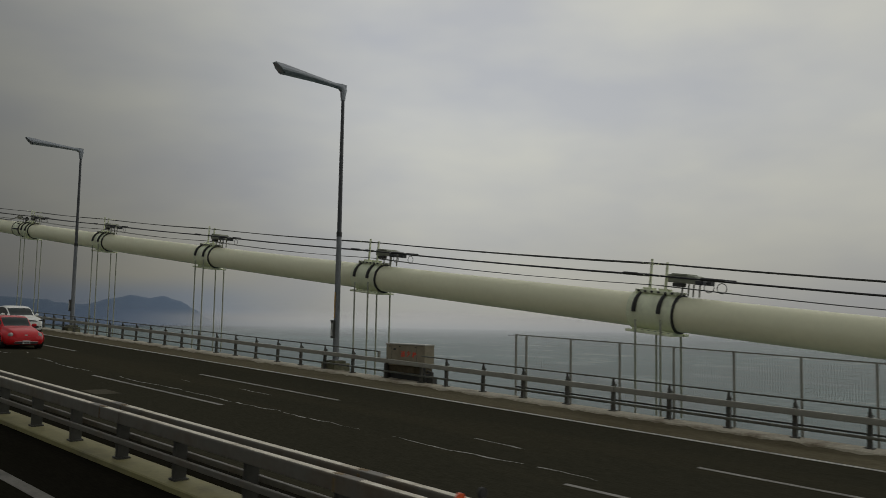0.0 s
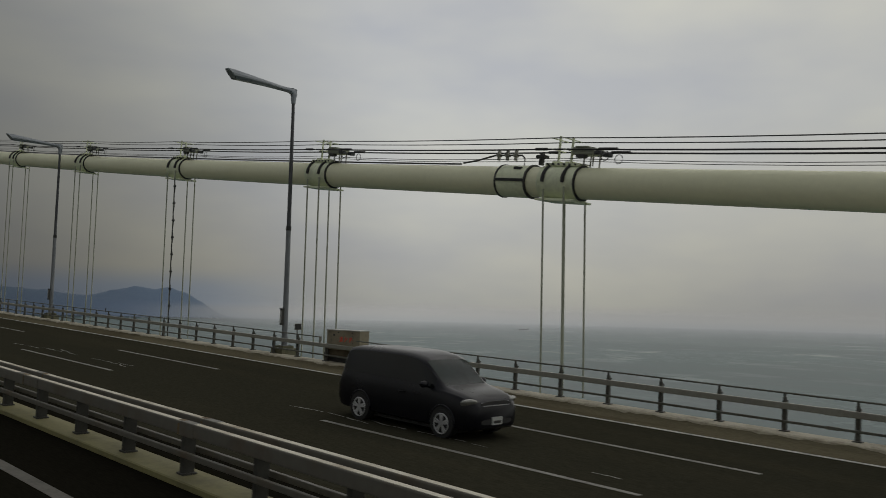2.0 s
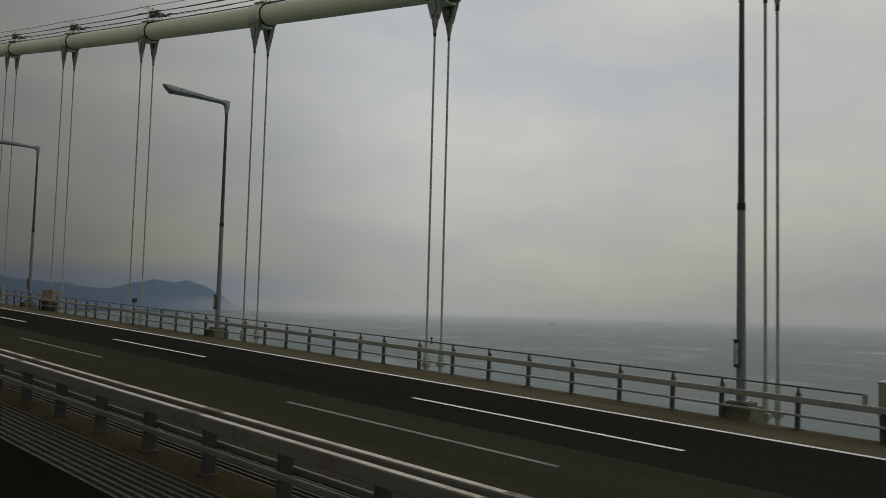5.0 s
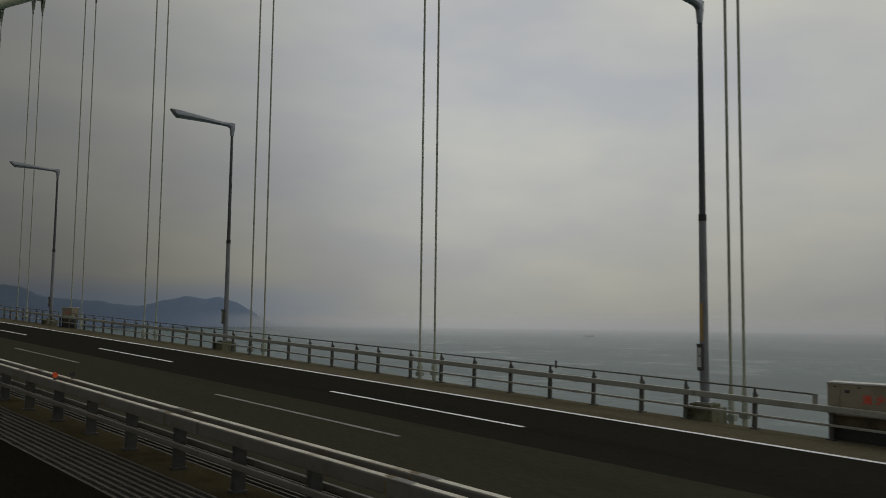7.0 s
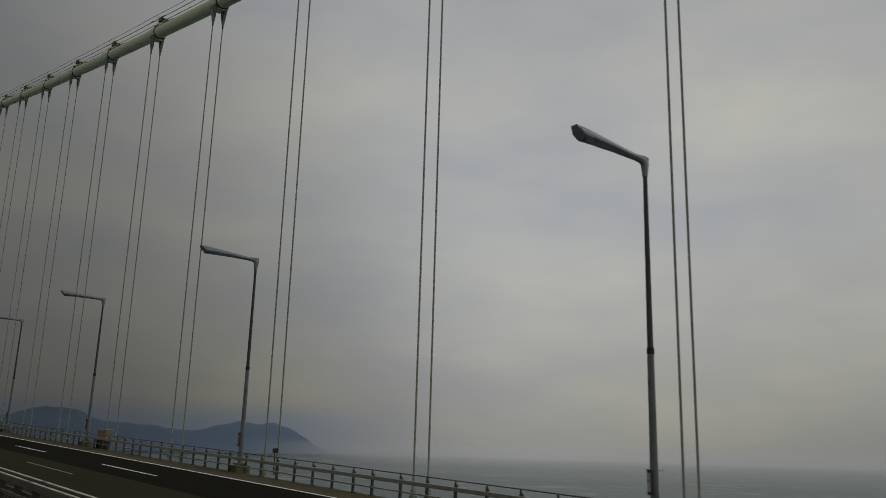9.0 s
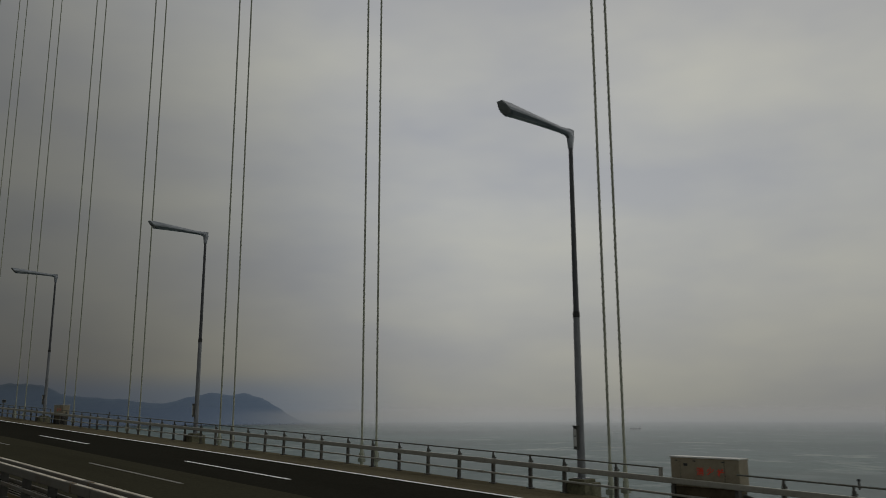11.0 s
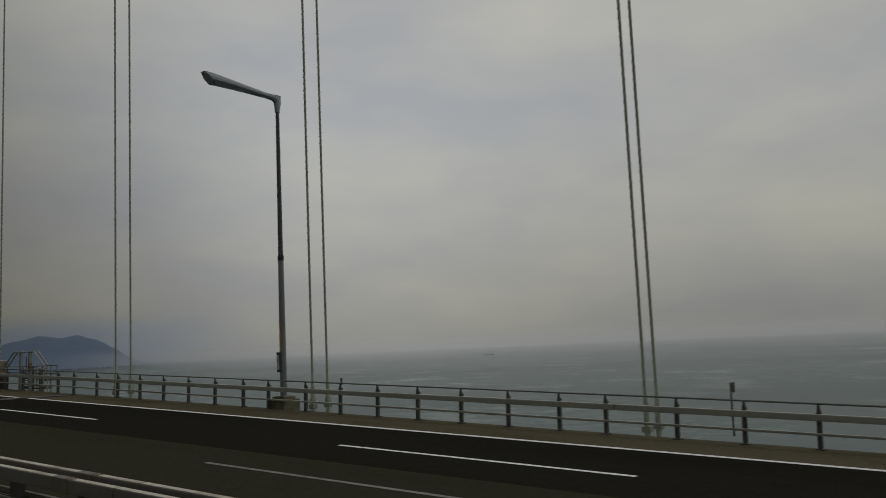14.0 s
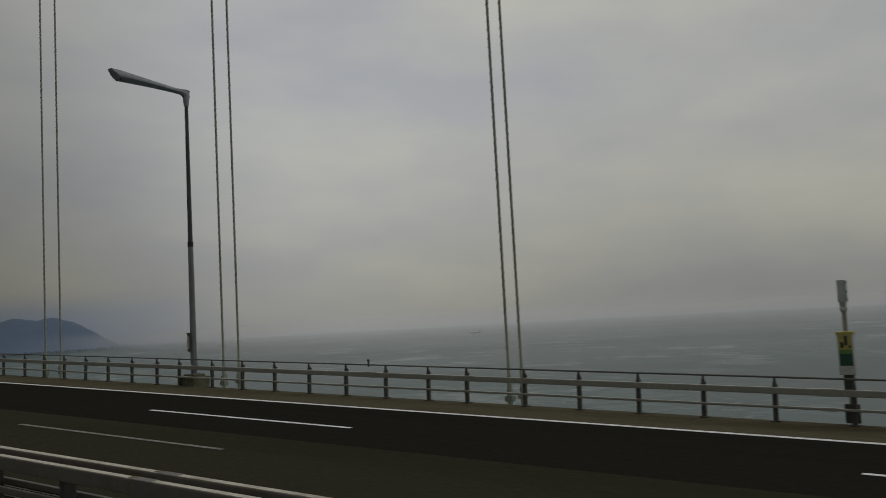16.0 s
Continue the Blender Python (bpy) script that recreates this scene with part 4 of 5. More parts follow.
for n in range(0, 9):
    y = 23.81 + 56.8 * n
    copy_thing(cab, pose(0, y, road_z(21.5, y) + .03))
for o in list(cab.children_recursive) + [cab]:
    bpy.data.objects.remove(o)


def small_sign(y):
    r = thing("marker_sign", "small dark plate on a short stem at the railing", "sign", "small marker signs", at=(21.62, y, road_z(21.5, y) + .05))
    part("stem", bars(((-.02, -.02, .13), (.02, .02, 1.32), .004)), GALV_DARK, r)
    part("plate", bars(((-.17, -.05, 1.24), (.17, -.03, 1.5), .004)), DARK, r, "dark square plate")
    part("plate_frame", bars(((-.18, -.056, 1.23), (.18, -.05, 1.25)), ((-.18, -.056, 1.49), (.18, -.05, 1.51)), ((-.18, -.056, 1.25), (-.16, -.05, 1.49)), ((.16, -.056, 1.25), (.18, -.05, 1.49))), GALV, r)


for y in (83.7, 179.6, 279.3, 380.2, 480.5):
    small_sign(y)


def rail_stub(y):
    r = thing("reflector_post", "short grey reflector post clamped on the railing", "reflector", "railing reflectors", at=(21.5, y, road_z(21.5, y) - .16))
    part("stem", bars(((-.025, -.025, 1.2), (.02, .02, 1.4), .006)), GALV_DARK, r)
    part("reflector", tube(bmesh.new(), [(-.03, 0, 1.42), (.03, 0, 1.42)], .034, 14), DARK, r, "round reflector", smooth=40)


for y in (52.7, 103.4, 134.5, 153.8, 203.9, 254.0, 303.4, 353.1, 394.0, 444.5):
    rail_stub(y)


def delineator(y):
    r = thing("delineator", "orange reflector pair on top of the median barrier", "reflector", "barrier delineators", at=(6.3, y, road_z(6.3, y) + .945))
    part("bracket", bars(((-.02, -.02, 0), (.02, .02, .06)), ((-.05, -.04, 0), (.05, .04, .012))), GALV_DARK, r)
    part("reflector", tube(bmesh.new(), [(-.0, -.035, .11), (-.0, .0, .11)], .06, 16), ORANGE, r, "round orange reflector", smooth=40)
    part("rear_bracket", bars(((.36, -.02, 0), (.40, .02, .06))), GALV_DARK, r)
    part("rear_reflector", tube(bmesh.new(), [(.38, 0, .11), (.38, .035, .11)], .06, 16), DARK, r, "dark back of a reflector", smooth=40)


for y in (6.3, 54.4, 104.7, 155.2, 205.7, 253.6, 300.8, 348.1, 395.3, 444.5):
    delineator(y)

# ---- the wire fence at the start ----
fence = thing("fence", "tall grey wire fence on slim steel posts outside the railing", "fence", at=(23.0, 0, 0))
post_me = finish("post", bars(((-.03, -.03, -.42), (.03, .03, 2.12), .006), ((-.07, -.07, -.42), (.07, .07, -.39))), GALV)
ys = [19.33] + [18.86 - 1.912 * k for k in range(13)]
for y in ys:
    p = new("post", post_me)
    p.parent = fence
    p.location = (0, y, road_z(21.5, y))
for z in (2.1, -.1):
    part("rail", strip([(-.02, z - .02), (-.02, z + .02), (.02, z + .02), (.02, z - .02)], ys[-1], ys[0], 7.1, 21.5), GALV, fence)
for z in (.16, .27):
    part("foot_rail", strip([(-.03, z - .025), (-.03, z + .025), (.03, z + .025), (.03, z - .025)], ys[-1], ys[0], 7.1, 21.5), GALV_DARK, fence, "dark rail along the fence's foot")
bm = bmesh.new()
y = ys[-1]
while y < ys[0]:
    box(bm, (-.002, y - .0016, road_z(21.5, y) - .1), (.002, y + .0016, road_z(21.5, y) + 2.1))
    y += .075
for k in range(20):
    z = -.05 + .11 * k
    ends = [(sx, yy, road_z(21.5, yy) + z + sz) for yy in (ys[-1], ys[0]) for sx, sz in ((-.003, 0), (0, -.0014), (.003, 0), (0, .0014))]
    vs = [bm.verts.new(q) for q in ends]
    for j in range(4):
        bm.faces.new((vs[j], vs[(j + 1) % 4], vs[4 + (j + 1) % 4], vs[4 + j]))
tagged(part("wire_mesh", bm, GALV, fence), kind="stuff")


# ---- inspection ladder cage by the second joint ----
cage = thing("access_cage", "grey steel access cage with a sloping tubular frame", "access cage", at=(22.0, 418.2, road_z(21.5, 418.2)))
c0 = 418.2


def cbar(name, pts, rad, mat=STEEL_BLUE, label=""):
    return part(name, tube(bmesh.new(), [(x, y - c0, z) for x, y, z in pts], rad, 10), mat, cage, label, smooth=40)


for x in (0.0, .22):
    cbar("frame_tube", [(x, 420.4, 1.22), (x, 419.3, 2.0), (x, 417.05, 2.0), (x, 416.05, 1.28)], .044)
    cbar("side_post", [(x, 416.05, -.42), (x, 416.05, 1.3)], .035)
    cbar("side_post", [(x, 420.4, -.42), (x, 420.4, 1.24)], .035)
    for z in (1.08, 1.24):
        cbar("guard_tube", [(x, 420.4, z), (x, 416.05, z)], .026)
for y in (418.66, 417.66):
    part("column", bars(((.02, y - c0 - .10, -.42), (.16, y - c0 + .10, 2.0), .01)), STEEL_BLUE, cage, "flat grey steel column")
part("hoist", bars(((-.03, 417.60 - c0 - .07, .98), (.15, 417.60 - c0 + .07, 1.42), .03)), RUST, cage, "rusty hoist block")
cbar("hoist_rod", [(-.04, 417.80, .75), (-.04, 417.80, 1.75)], .022, RUST, "red-brown hoist rod")
# the basket behind it: a box of posts and rails that reaches out over the deck's edge
for x, y in ((.40, 419.1), (.40, 417.9), (.40, 416.9), (1.2, 419.1), (1.2, 418.35), (1.2, 417.6), (1.2, 416.9)):
    part("cage_post", bars(((x - .035, y - c0 - .035, -.42), (x + .035, y - c0 + .035, 1.24), .006)), POST if x < 1 else GALV, cage)
for z in (.12, .45, .8, 1.22):
    part("cage_rail", bars(((1.18, 416.9 - c0, z - .025), (1.23, 419.1 - c0, z + .025), .006)), POST, cage)
    for y in (416.9, 419.1):
        part("cage_rail", bars(((.40, y - c0 - .025, z - .025), (1.2, y - c0 + .025, z + .025), .006)), POST, cage)
for z in (-.12, .1, .32, .56, .78, 1.02, 1.22):
    part("ladder_rung", bars(((.38, 417.9 - c0, z - .022), (.43, 419.1 - c0, z + .022), .006)), GALV_DARK, cage)
part("gate_panel", bars(((.42, 416.95 - c0, .30), (.45, 417.35 - c0, 1.12), .01)), GALV, cage, "pale steel panel in the basket")
for y in (416.05, 420.4):
    part("clamp", bars(((-.06, y - c0 - .06, .94), (.06, y - c0 + .06, 1.02), .01), ((-.06, y - c0 - .06, .05), (.06, y - c0 + .06, .14), .01)), GALV_DARK, cage, "dark clamp on the end post")
cbar("brace", [(.05, 418.66, 1.95), (.05, 417.66, 1.62)], .02)
part("platform", bars(((.1, 416.3 - c0, -.46), (1.2, 419.1 - c0, -.40), .006), ((.25, 416.5 - c0, .02), (.7, 418.8 - c0, .08), .006)), GALV_DARK, cage, "dark platform of the cage")

# ---- emergency telephone ----
ph = thing("emergency_telephone", "pole with a green and yellow emergency telephone box", "telephone", at=(21.78, 429.67, road_z(21.5, 429.67)))
part("pole", tube(bmesh.new(), [(0, 0, .0), (0, 0, 3.3)], .055, 14), GALV, ph, smooth=40)
up = part("upper_housing", bars(((-.20, -.09, 2.92), (.14, .08, 3.46), .02), ((-.12, -.07, 2.82), (.08, .07, 2.93), .02)), PALE, ph, "pale grey upper housing")
part("upper_panel", bars(((-.18, -.096, 2.95), (.12, -.09, 3.43), .004)), GREEN, up, "dark green lamp panel")
part("panel_mark", bars(((-.09, -.101, 3.20), (.05, -.096, 3.36))), PALE, up)
part("panel_mark", bars(((-.09, -.101, 3.02), (.05, -.096, 3.13))), PALE, up)
lo = part("telephone_cabinet", bars(((-.2, -.17, 1.20), (.06, .18, 2.20), .02)), PALE, ph, "pale telephone cabinet")
part("hood", bars(((-.23, -.19, 2.15), (.09, .20, 2.23), .02)), YELLOW, lo, "yellow hood of the cabinet")
part("sign_face", bars(((-.206, -.14, 1.80), (-.2, .15, 2.14), .004)), YELLOW, lo, "faded yellow sign face")
part("sign_face", bars(((-.207, -.14, 1.70), (-.2, .15, 1.80), .002)), GREENPALE, lo, "light green band")
part("sign_face", bars(((-.207, -.14, 1.42), (-.2, .15, 1.70), .004)), GREEN, lo, "dark green sign face")
bm = bmesh.new()
bmesh.ops.create_icosphere(bm, subdivisions=3, radius=.09, matrix=Matrix.Translation((-.02, 0, 2.76)))
part("globe_lamp", bm, PALE, up, "small globe lamp under the housing", smooth=60)
part("sign_mark", bars(((-.213, -.05, 1.9), (-.206, .02, 2.12)), ((-.213, .04, 1.84), (-.206, .11, 1.98)), ((-.213, -.12, 1.83), (-.206, -.07, 1.9))), DARK, lo, "dark sign mark")
part("foot_bracket", bars(((-.08, -.16, .05), (.08, .16, .5), .01), ((-.10, -.10, .7), (.10, .12, 1.24), .01)), GALV_DARK, ph)

# ---- collar, fittings and the spiral drop cable on the main cable ----
yb = 73.1
slope = math.degrees(math.atan2(cable_z(yb + 1) - cable_z(yb - 1), 2))
col = thing("cable_cover", "pale green bolted cover round the main cable", "cable cover")
part("shell", cyl_y(bmesh.new(), -.72, .70, RC + .05), BAND, col, smooth=40)
for y in (-.72, .70):
    part("clamp_ring", cyl_y(bmesh.new(), y - .035, y + .035, RC + .08), GALV_DARK, col, "dark clamp ring", smooth=40)
part("seam", bars(((-RC - .10, -.68, -.05), (-RC - .03, .66, .05), .008)), DARK, col)
part("hatch", bars(((-.47, -.4, .41), (-.37, -.05, .51), .01)), DARK, col)
part("vent_pipe", tube(bmesh.new(), [(-.1, 2.9, RC + .10), (-.1, 2.2, RC + .20), (-.1, 1.2, RC + .42), (-.1, .5, RC + .42), (-.1, -.1, RC + .42), (-.1, -.25, RC + .30), (-.1, -.25, RC)], .035, 10), GALV_DARK, col, "dark bent air pipe", smooth=40)
for y in (1.05, .62, .2):
    part("valve", bars(((-.16, y - .04, RC + .22), (-.04, y + .04, RC + .62), .01), ((-.20, y - .09, RC + .36), (0, y + .09, RC + .47), .015)), GALV, col)
part("gauge", bars(((-.2, -1.15, RC + .05), (-.05, -1.0, RC + .5), .015), ((-.28, -1.3, RC + .3), (0, -.9, RC + .42), .02)), GALV_DARK, col)
col.matrix_world = pose(XC, yb, cable_z(yb), slope)

drop = thing("drop_cable", "dark cable with clips spiralling down a hanger rope", "cable", at=(XC - .66, 98.93, dk(99)))
pts = []
top = cable_z(99.4) - dk(99) - .7
for k in range(120):
    u = k / 119
    pts.append((.018 * math.cos(u * 60), .018 * math.sin(u * 60) - .05, -.35 + (top + .35) * u))
part("sheath", tube(bmesh.new(), pts, .026, 6), BLACK, drop, smooth=60)
clip = finish("clip", bars(((-.045, -.12, -.05), (.045, .07, .05), .01)), DARK)
for k in range(9):
    p = new("clip", clip)
    p.parent = drop
    p.location = (0, -.02, .5 + (top - 1) * k / 8)


# ---- ships ----
def ship(x, y, ln, heading, label):
    r = thing("ship", label, "ship", "ships", at=(x, y, SEA_Z))
    r.rotation_euler = (0, 0, radians(heading))
    bm = bmesh.new()
    st = [(-.5, .10, 1), (-.48, .13, 1), (-.3, .15, 1), (.3, .15, 1), (.42, .10, 1.1), (.5, .01, 1.3)]
    rings = []
    for s, w, h in st:
        rings.append([bm.verts.new(v) for v in ((s * ln, -w * ln * .5, 0), (s * ln, -w * ln * .55, .085 * ln * h), (s * ln, w * ln * .55, .085 * ln * h), (s * ln, w * ln * .5, 0))])
    for a, b in zip(rings, rings[1:]):
        for k in range(3):
            bm.faces.new((a[k], a[k + 1], b[k + 1], b[k]))
    bm.faces.new(rings[0])
    part("hull", bm, HULL, r)
    part("superstructure", bars(((-.45 * ln, -.06 * ln, .08 * ln), (-.33 * ln, .06 * ln, .2 * ln), .3), ((-.42 * ln, -.02 * ln, .2 * ln), (-.39 * ln, .02 * ln, .26 * ln), .1)), CREAMPAINT, r)
    part("mast", bars(((.36 * ln, -.2, .08 * ln), (.37 * ln, .2, .2 * ln))), HULL, r)


ship(2430, 2020, 40, 150, "small dark cargo ship out at sea")
ship(2575, 3007, 32, 100, "far small vessel on the pale sea")
ship(3700, 2010, 12, 40, "tiny boat on the pale sea")

# ---- pale scars and patches in the asphalt ----
random.seed(5)
CRACKS = ((12.7, 8, 13.5), (12.65, 14.5, 28), (14.1, 10.8, 12.4), (14.55, 21.1, 23), (14.2, 25.2, 26), (12.45, 29.5, 33), (12.65, 33.2, 36), (12.4, 38, 42), (13.4, 38, 38.8), (12.65, 46.5, 57.5), (14.2, 50.4, 51.7), (14.4, 52.2, 53.6), (12.9, 60.5, 61.2),
          (13.0, 63.8, 68), (12.7, 67.2, 70.5), (14.5, 66.9, 67.7), (14.8, 66.8, 68), (14.7, 67.3, 68.3), (13.1, 80.6, 84.2), (13.3, 80.9, 82.2), (13.1, 85.5, 89), (13.4, 86.5, 88.2), (12.75, 88.5, 91.5), (10.9, 97, 97.8), (12.6, 121, 125))
for n, (x, y0, y1) in enumerate(CRACKS):
    bm = bmesh.new()
    last = None
    x, y0, y1 = x + .06, y0 + 1, y1 + 1
    m = int((y1 - y0) / .12) + 3
    for k in range(m):
        u = k / (m - 1)
        yy = y0 + (y1 - y0) * u
        xx = x + .30 * noise.noise(Vector((yy * .35, n, 0))) + .10 * noise.noise(Vector((yy * 1.7, n, 5))) + .03 * noise.noise(Vector((yy * 6, n, 2)))
        w = (.011 + .045 * max(0, noise.noise(Vector((yy * 1.6, n, 9))) + .1)) * min(1, 8 * u, 8 * (1 - u)) + .003
        row = [bm.verts.new((xx - w, yy, road_z(xx - w, yy) + .0035)), bm.verts.new((xx + w, yy, road_z(xx + w, yy) + .0035))]
        if last and noise.noise(Vector((yy * 2.3, n, 4))) > -.27:
            bm.faces.new((last[0], last[1], row[1], row[0]))
        last = row
    bmesh.ops.delete(bm, geom=[v for v in bm.verts if not v.link_faces], context="VERTS")
    if bm.faces:
        part("scar", bm, SCAR, road)
    else:
        bm.free()
part("repair_patch", slab(9.97, 10.72, .004, -.02, 23.95, 25.05), PATCH, road, "pale asphalt repair patch")

# soil and dust gathered along the foot of the outer kerb
bm = bmesh.new()
last = None
for k in range(int((JOINTS[0] + 10) / .2)):
    y = -13 + .2 * k
    if y > JOINTS[0] - 1:
        break
    h = max(.0, .055 + .06 * noise.noise(Vector((y * 1.3, 0, 2))) + .04 * noise.noise(Vector((y * 4, 0, 7))))
    w = .28 + .12 * noise.noise(Vector((y * .7, 3, 0)))
    row = [bm.verts.new((20.96 - w, y, road_z(20.96 - w, y) + .002)), bm.verts.new((20.93, y, road_z(20.93, y) + h * .7 + .002)), bm.verts.new((20.99, y, road_z(20.99, y) + h + .002))]
    if last:
        for j in range(2):
            bm.faces.new((last[j], last[j + 1], row[j + 1], row[j]))
    last = row
tagged(part("soil", bm, SHOULDER, smooth=60), "brown soil gathered along the kerb", "soil", kind="stuff")


# ---- cars on the opposite carriageway ----
def paint(name, colour, rough=.42):
    return surface(name, colour, rough, grain=3, vary=.03, stain=1.2, stain_amt=.06, bump=0, gloss=.3)


GLASS = surface("dark tinted car glass", (.008, .009, .009), .12, grain=3, vary=.03, bump=0, gloss=.3)
SCREEN = surface("windscreen glass", (.018, .028, .025), .10, grain=2, vary=.3, stain=3, stain_amt=.3, bump=0, gloss=.16)
CHROME = surface("bright trim", (.62, .62, .62), .3, .35, grain=3, vary=.03, bump=0)
HEADLAMP = surface("clear headlamp", (.30, .30, .27), .15, .2, grain=9, vary=.35, bump=0, gloss=.8)
WHITEPAINT = paint("pearl white car paint", (.80, .80, .74))
REDPAINT = paint("bright red car paint", (.50, .008, .012), .3)
BLACKPAINT = paint("black car paint", (.006, .006, .009), .3)


def curve(pts, s):
    """A smooth value between given (share of length, value) points."""
    if s <= pts[0][0]:
        return pts[0][1]
    for k in range(len(pts) - 1):
        (a, va), (b, vb) = pts[k], pts[k + 1]
        if s <= b:
            u = (s - a) / (b - a)
            d = (vb - va) / (b - a)
            d0 = (va - pts[k - 1][1]) / (a - pts[k - 1][0]) if k else d
            d1 = (pts[k + 2][1] - vb) / (pts[k + 2][0] - b) if k + 2 < len(pts) else d
            m0 = (d + d0) / 2 if d * d0 > 0 else 0
            m1 = (d + d1) / 2 if d * d1 > 0 else 0
            m0, m1 = max(-3 * abs(d), min(3 * abs(d), m0)), max(-3 * abs(d), min(3 * abs(d), m1))
            h = b - a
            return (2 * u ** 3 - 3 * u ** 2 + 1) * va + (u ** 3 - 2 * u ** 2 + u) * h * m0 + (3 * u ** 2 - 2 * u ** 3) * vb + (u ** 3 - u ** 2) * h * m1
    return pts[-1][1]


def car(label, mat, L, W, plan, belt_w, belt_z, top_z, bottom, fender, axles, screen, sides, rear, divider, radius, lamps, fronts, at, trim=True):
    """A car that faces -y: its skin is one smooth surface, parted into body, windscreen, rear and side windows."""
    r = thing("car", label, "car", "cars on the far carriageway")
    hw = W / 2

    def section(s):
        w, wb = curve(plan, s) * hw, curve(belt_w, s) * hw
        zb, zs, zt = curve(bottom, s), curve(belt_z, s), curve(top_z, s)
        d, h = zs - zb, zt - zs
        g = 1 + fender * sum(math.exp(-((s - a) / .088) ** 4) for a in axles)
        return [(0, zb), (w * .86, zb), (w * .955, zb + .05), (w * g, zb + .30 * d), (w * g * 1.005, zb + .58 * d), (w * (.985 + (g - 1) * .9), zb + .78 * d), (w * .42 + wb * .58 + w * (g - 1) * .3, zb + .94 * d), (wb, zs),
                (wb * .985, zs + .09 * h), (wb * .935, zs + .48 * h), (wb * .865, zs + .84 * h), (wb * .80, zs + .935 * h), (wb * .6, zs + .985 * h), (wb * .3, zt), (0, zt)]

    marks = [0, .004, .014, .028, .045, .065, .09] + [.12 + .02 * k for k in range(39)] + [.91, .935, .955, .972, .986, .996, 1]
    for m in (*screen, *sides, *rear, *divider):
        marks = [q for q in marks if abs(q - m) > .006] + [m]
    marks.sort()
    rings = []
    for s in marks:
        half = section(s)
        y = -L / 2 + L * s
        rings.append([(x, y, z) for x, z in half] + [(-x, y, z) for x, z in half[-2:0:-1]])
    n = len(rings[0])

    def region(s, j):
        """What the patch between rings j and j + 1 belongs to, behind share s."""
        side = 1 if j < 14 else -1
        if j >= 14:
            j = 27 - j
        if j >= 11 and screen[0] <= s < screen[1]:
            return "windscreen", 0
        if j >= 11 and rear[0] <= s < rear[1]:
            return "rear_window", 0
        if 8 <= j < 10 and sides[0] <= s < sides[1]:
            if divider[0] <= s < divider[1]:
                return "window_divider", side
            return ("front_window" if s < divider[0] else "side_window"), side
        return "body", 0

    meshes = {}
    for i in range(len(marks) - 1):
        for j in range(n):
            key = region((marks[i] + marks[i + 1]) / 2, j)
            bm, seen = meshes.setdefault(key, (bmesh.new(), {}))
            quad = []
            for a, b in ((i, j), (i, (j + 1) % n), (i + 1, (j + 1) % n), (i + 1, j)):
                if (a, b) not in seen:
                    seen[(a, b)] = bm.verts.new(rings[a][b])
                quad.append(seen[(a, b)])
            bm.faces.new(quad)
    bm, seen = meshes[("body", 0)]
    bm.faces.new([seen[(0, j)] for j in range(n)])
    bm.faces.new([seen[(len(marks) - 1, j)] for j in range(n)])
    body = part("body", meshes.pop(("body", 0))[0], mat, r, smooth=42)
    for (name, side), (bm, seen) in meshes.items():
        part(name, bm, SCREEN if name == "windscreen" else GLASS, body, {"windscreen": "dark greenish windscreen"}.get(name, "dark window glass"), smooth=50)

    def nose(x, z):
        """How far forward the skin reaches at this offset from the middle."""
        for k in range(81):
            s = k / 400
            sec = section(s)
            for (xa, za), (xb, zb) in zip(sec[1:], sec[2:]):
                if za <= z <= zb:
                    u = (z - za) / max(1e-6, zb - za)
                    if xa + (xb - xa) * u >= abs(x):
                        return -L / 2 + L * s
        return -L / 2 + L * .2

    def wrap(name, x0, x1, z0, z1, m, lab="", proud=.012, drop=0.0):
        """A band that follows the curve of the nose."""
        bm = bmesh.new()
        last = None
        for k in range(19):
            x = x0 + (x1 - x0) * k / 18
            dz = -drop * abs(x / max(abs(x0), abs(x1))) ** 2
            y = nose(x, (z0 + z1) / 2 + dz)
            squeeze = (z1 - z0) * .28 * abs((k - 9) / 9) ** 4
            row = [bm.verts.new(v) for v in ((x, y + .06, z0 + dz + squeeze), (x, y - proud, z0 + dz + squeeze), (x, y - proud, z1 + dz - squeeze), (x, y + .06, z1 + dz - squeeze))]
            if last:
                for q in range(4):
                    bm.faces.new((last[q], last[(q + 1) % 4], row[(q + 1) % 4], row[q]))
            else:
                bm.faces.new(row)
            last = row
        bm.faces.new(last[::-1])
        return part(name, bm, m, body, lab, smooth=35)

    for spec in fronts:
        wrap(*spec)
    lx, lz, size, yaw = lamps
    for sx in (-1, 1):
        bm = bmesh.new()
        turn = Matrix.Translation((sx * lx, nose(lx, lz) + size[1] * .72, lz)) @ Matrix.Rotation(radians(sx * yaw), 4, "Z") @ Matrix.Rotation(radians(-28), 4, "X") @ Matrix.Diagonal((*size, 1))
        bmesh.ops.create_icosphere(bm, subdivisions=3, radius=1, matrix=turn)
        lamp_ = part("headlight", bm, GLASS if mat == WHITEPAINT else HEADLAMP, body, "clear headlight", smooth=60)
        bm = bmesh.new()
        ctr = turn @ Vector((0, -.80, -.2))
        bmesh.ops.create_icosphere(bm, subdivisions=2, radius=min(size) * .26, matrix=Matrix.Translation(ctr))
        part("bulb", bm, GALV_DARK, lamp_, "dark lamp reflector", smooth=60)
        # mirror, handle, sill and belt trims
        sm = screen[0] + .085
        zs, wb = curve(belt_z, sm), curve(belt_w, sm) * hw
        bm = bmesh.new()
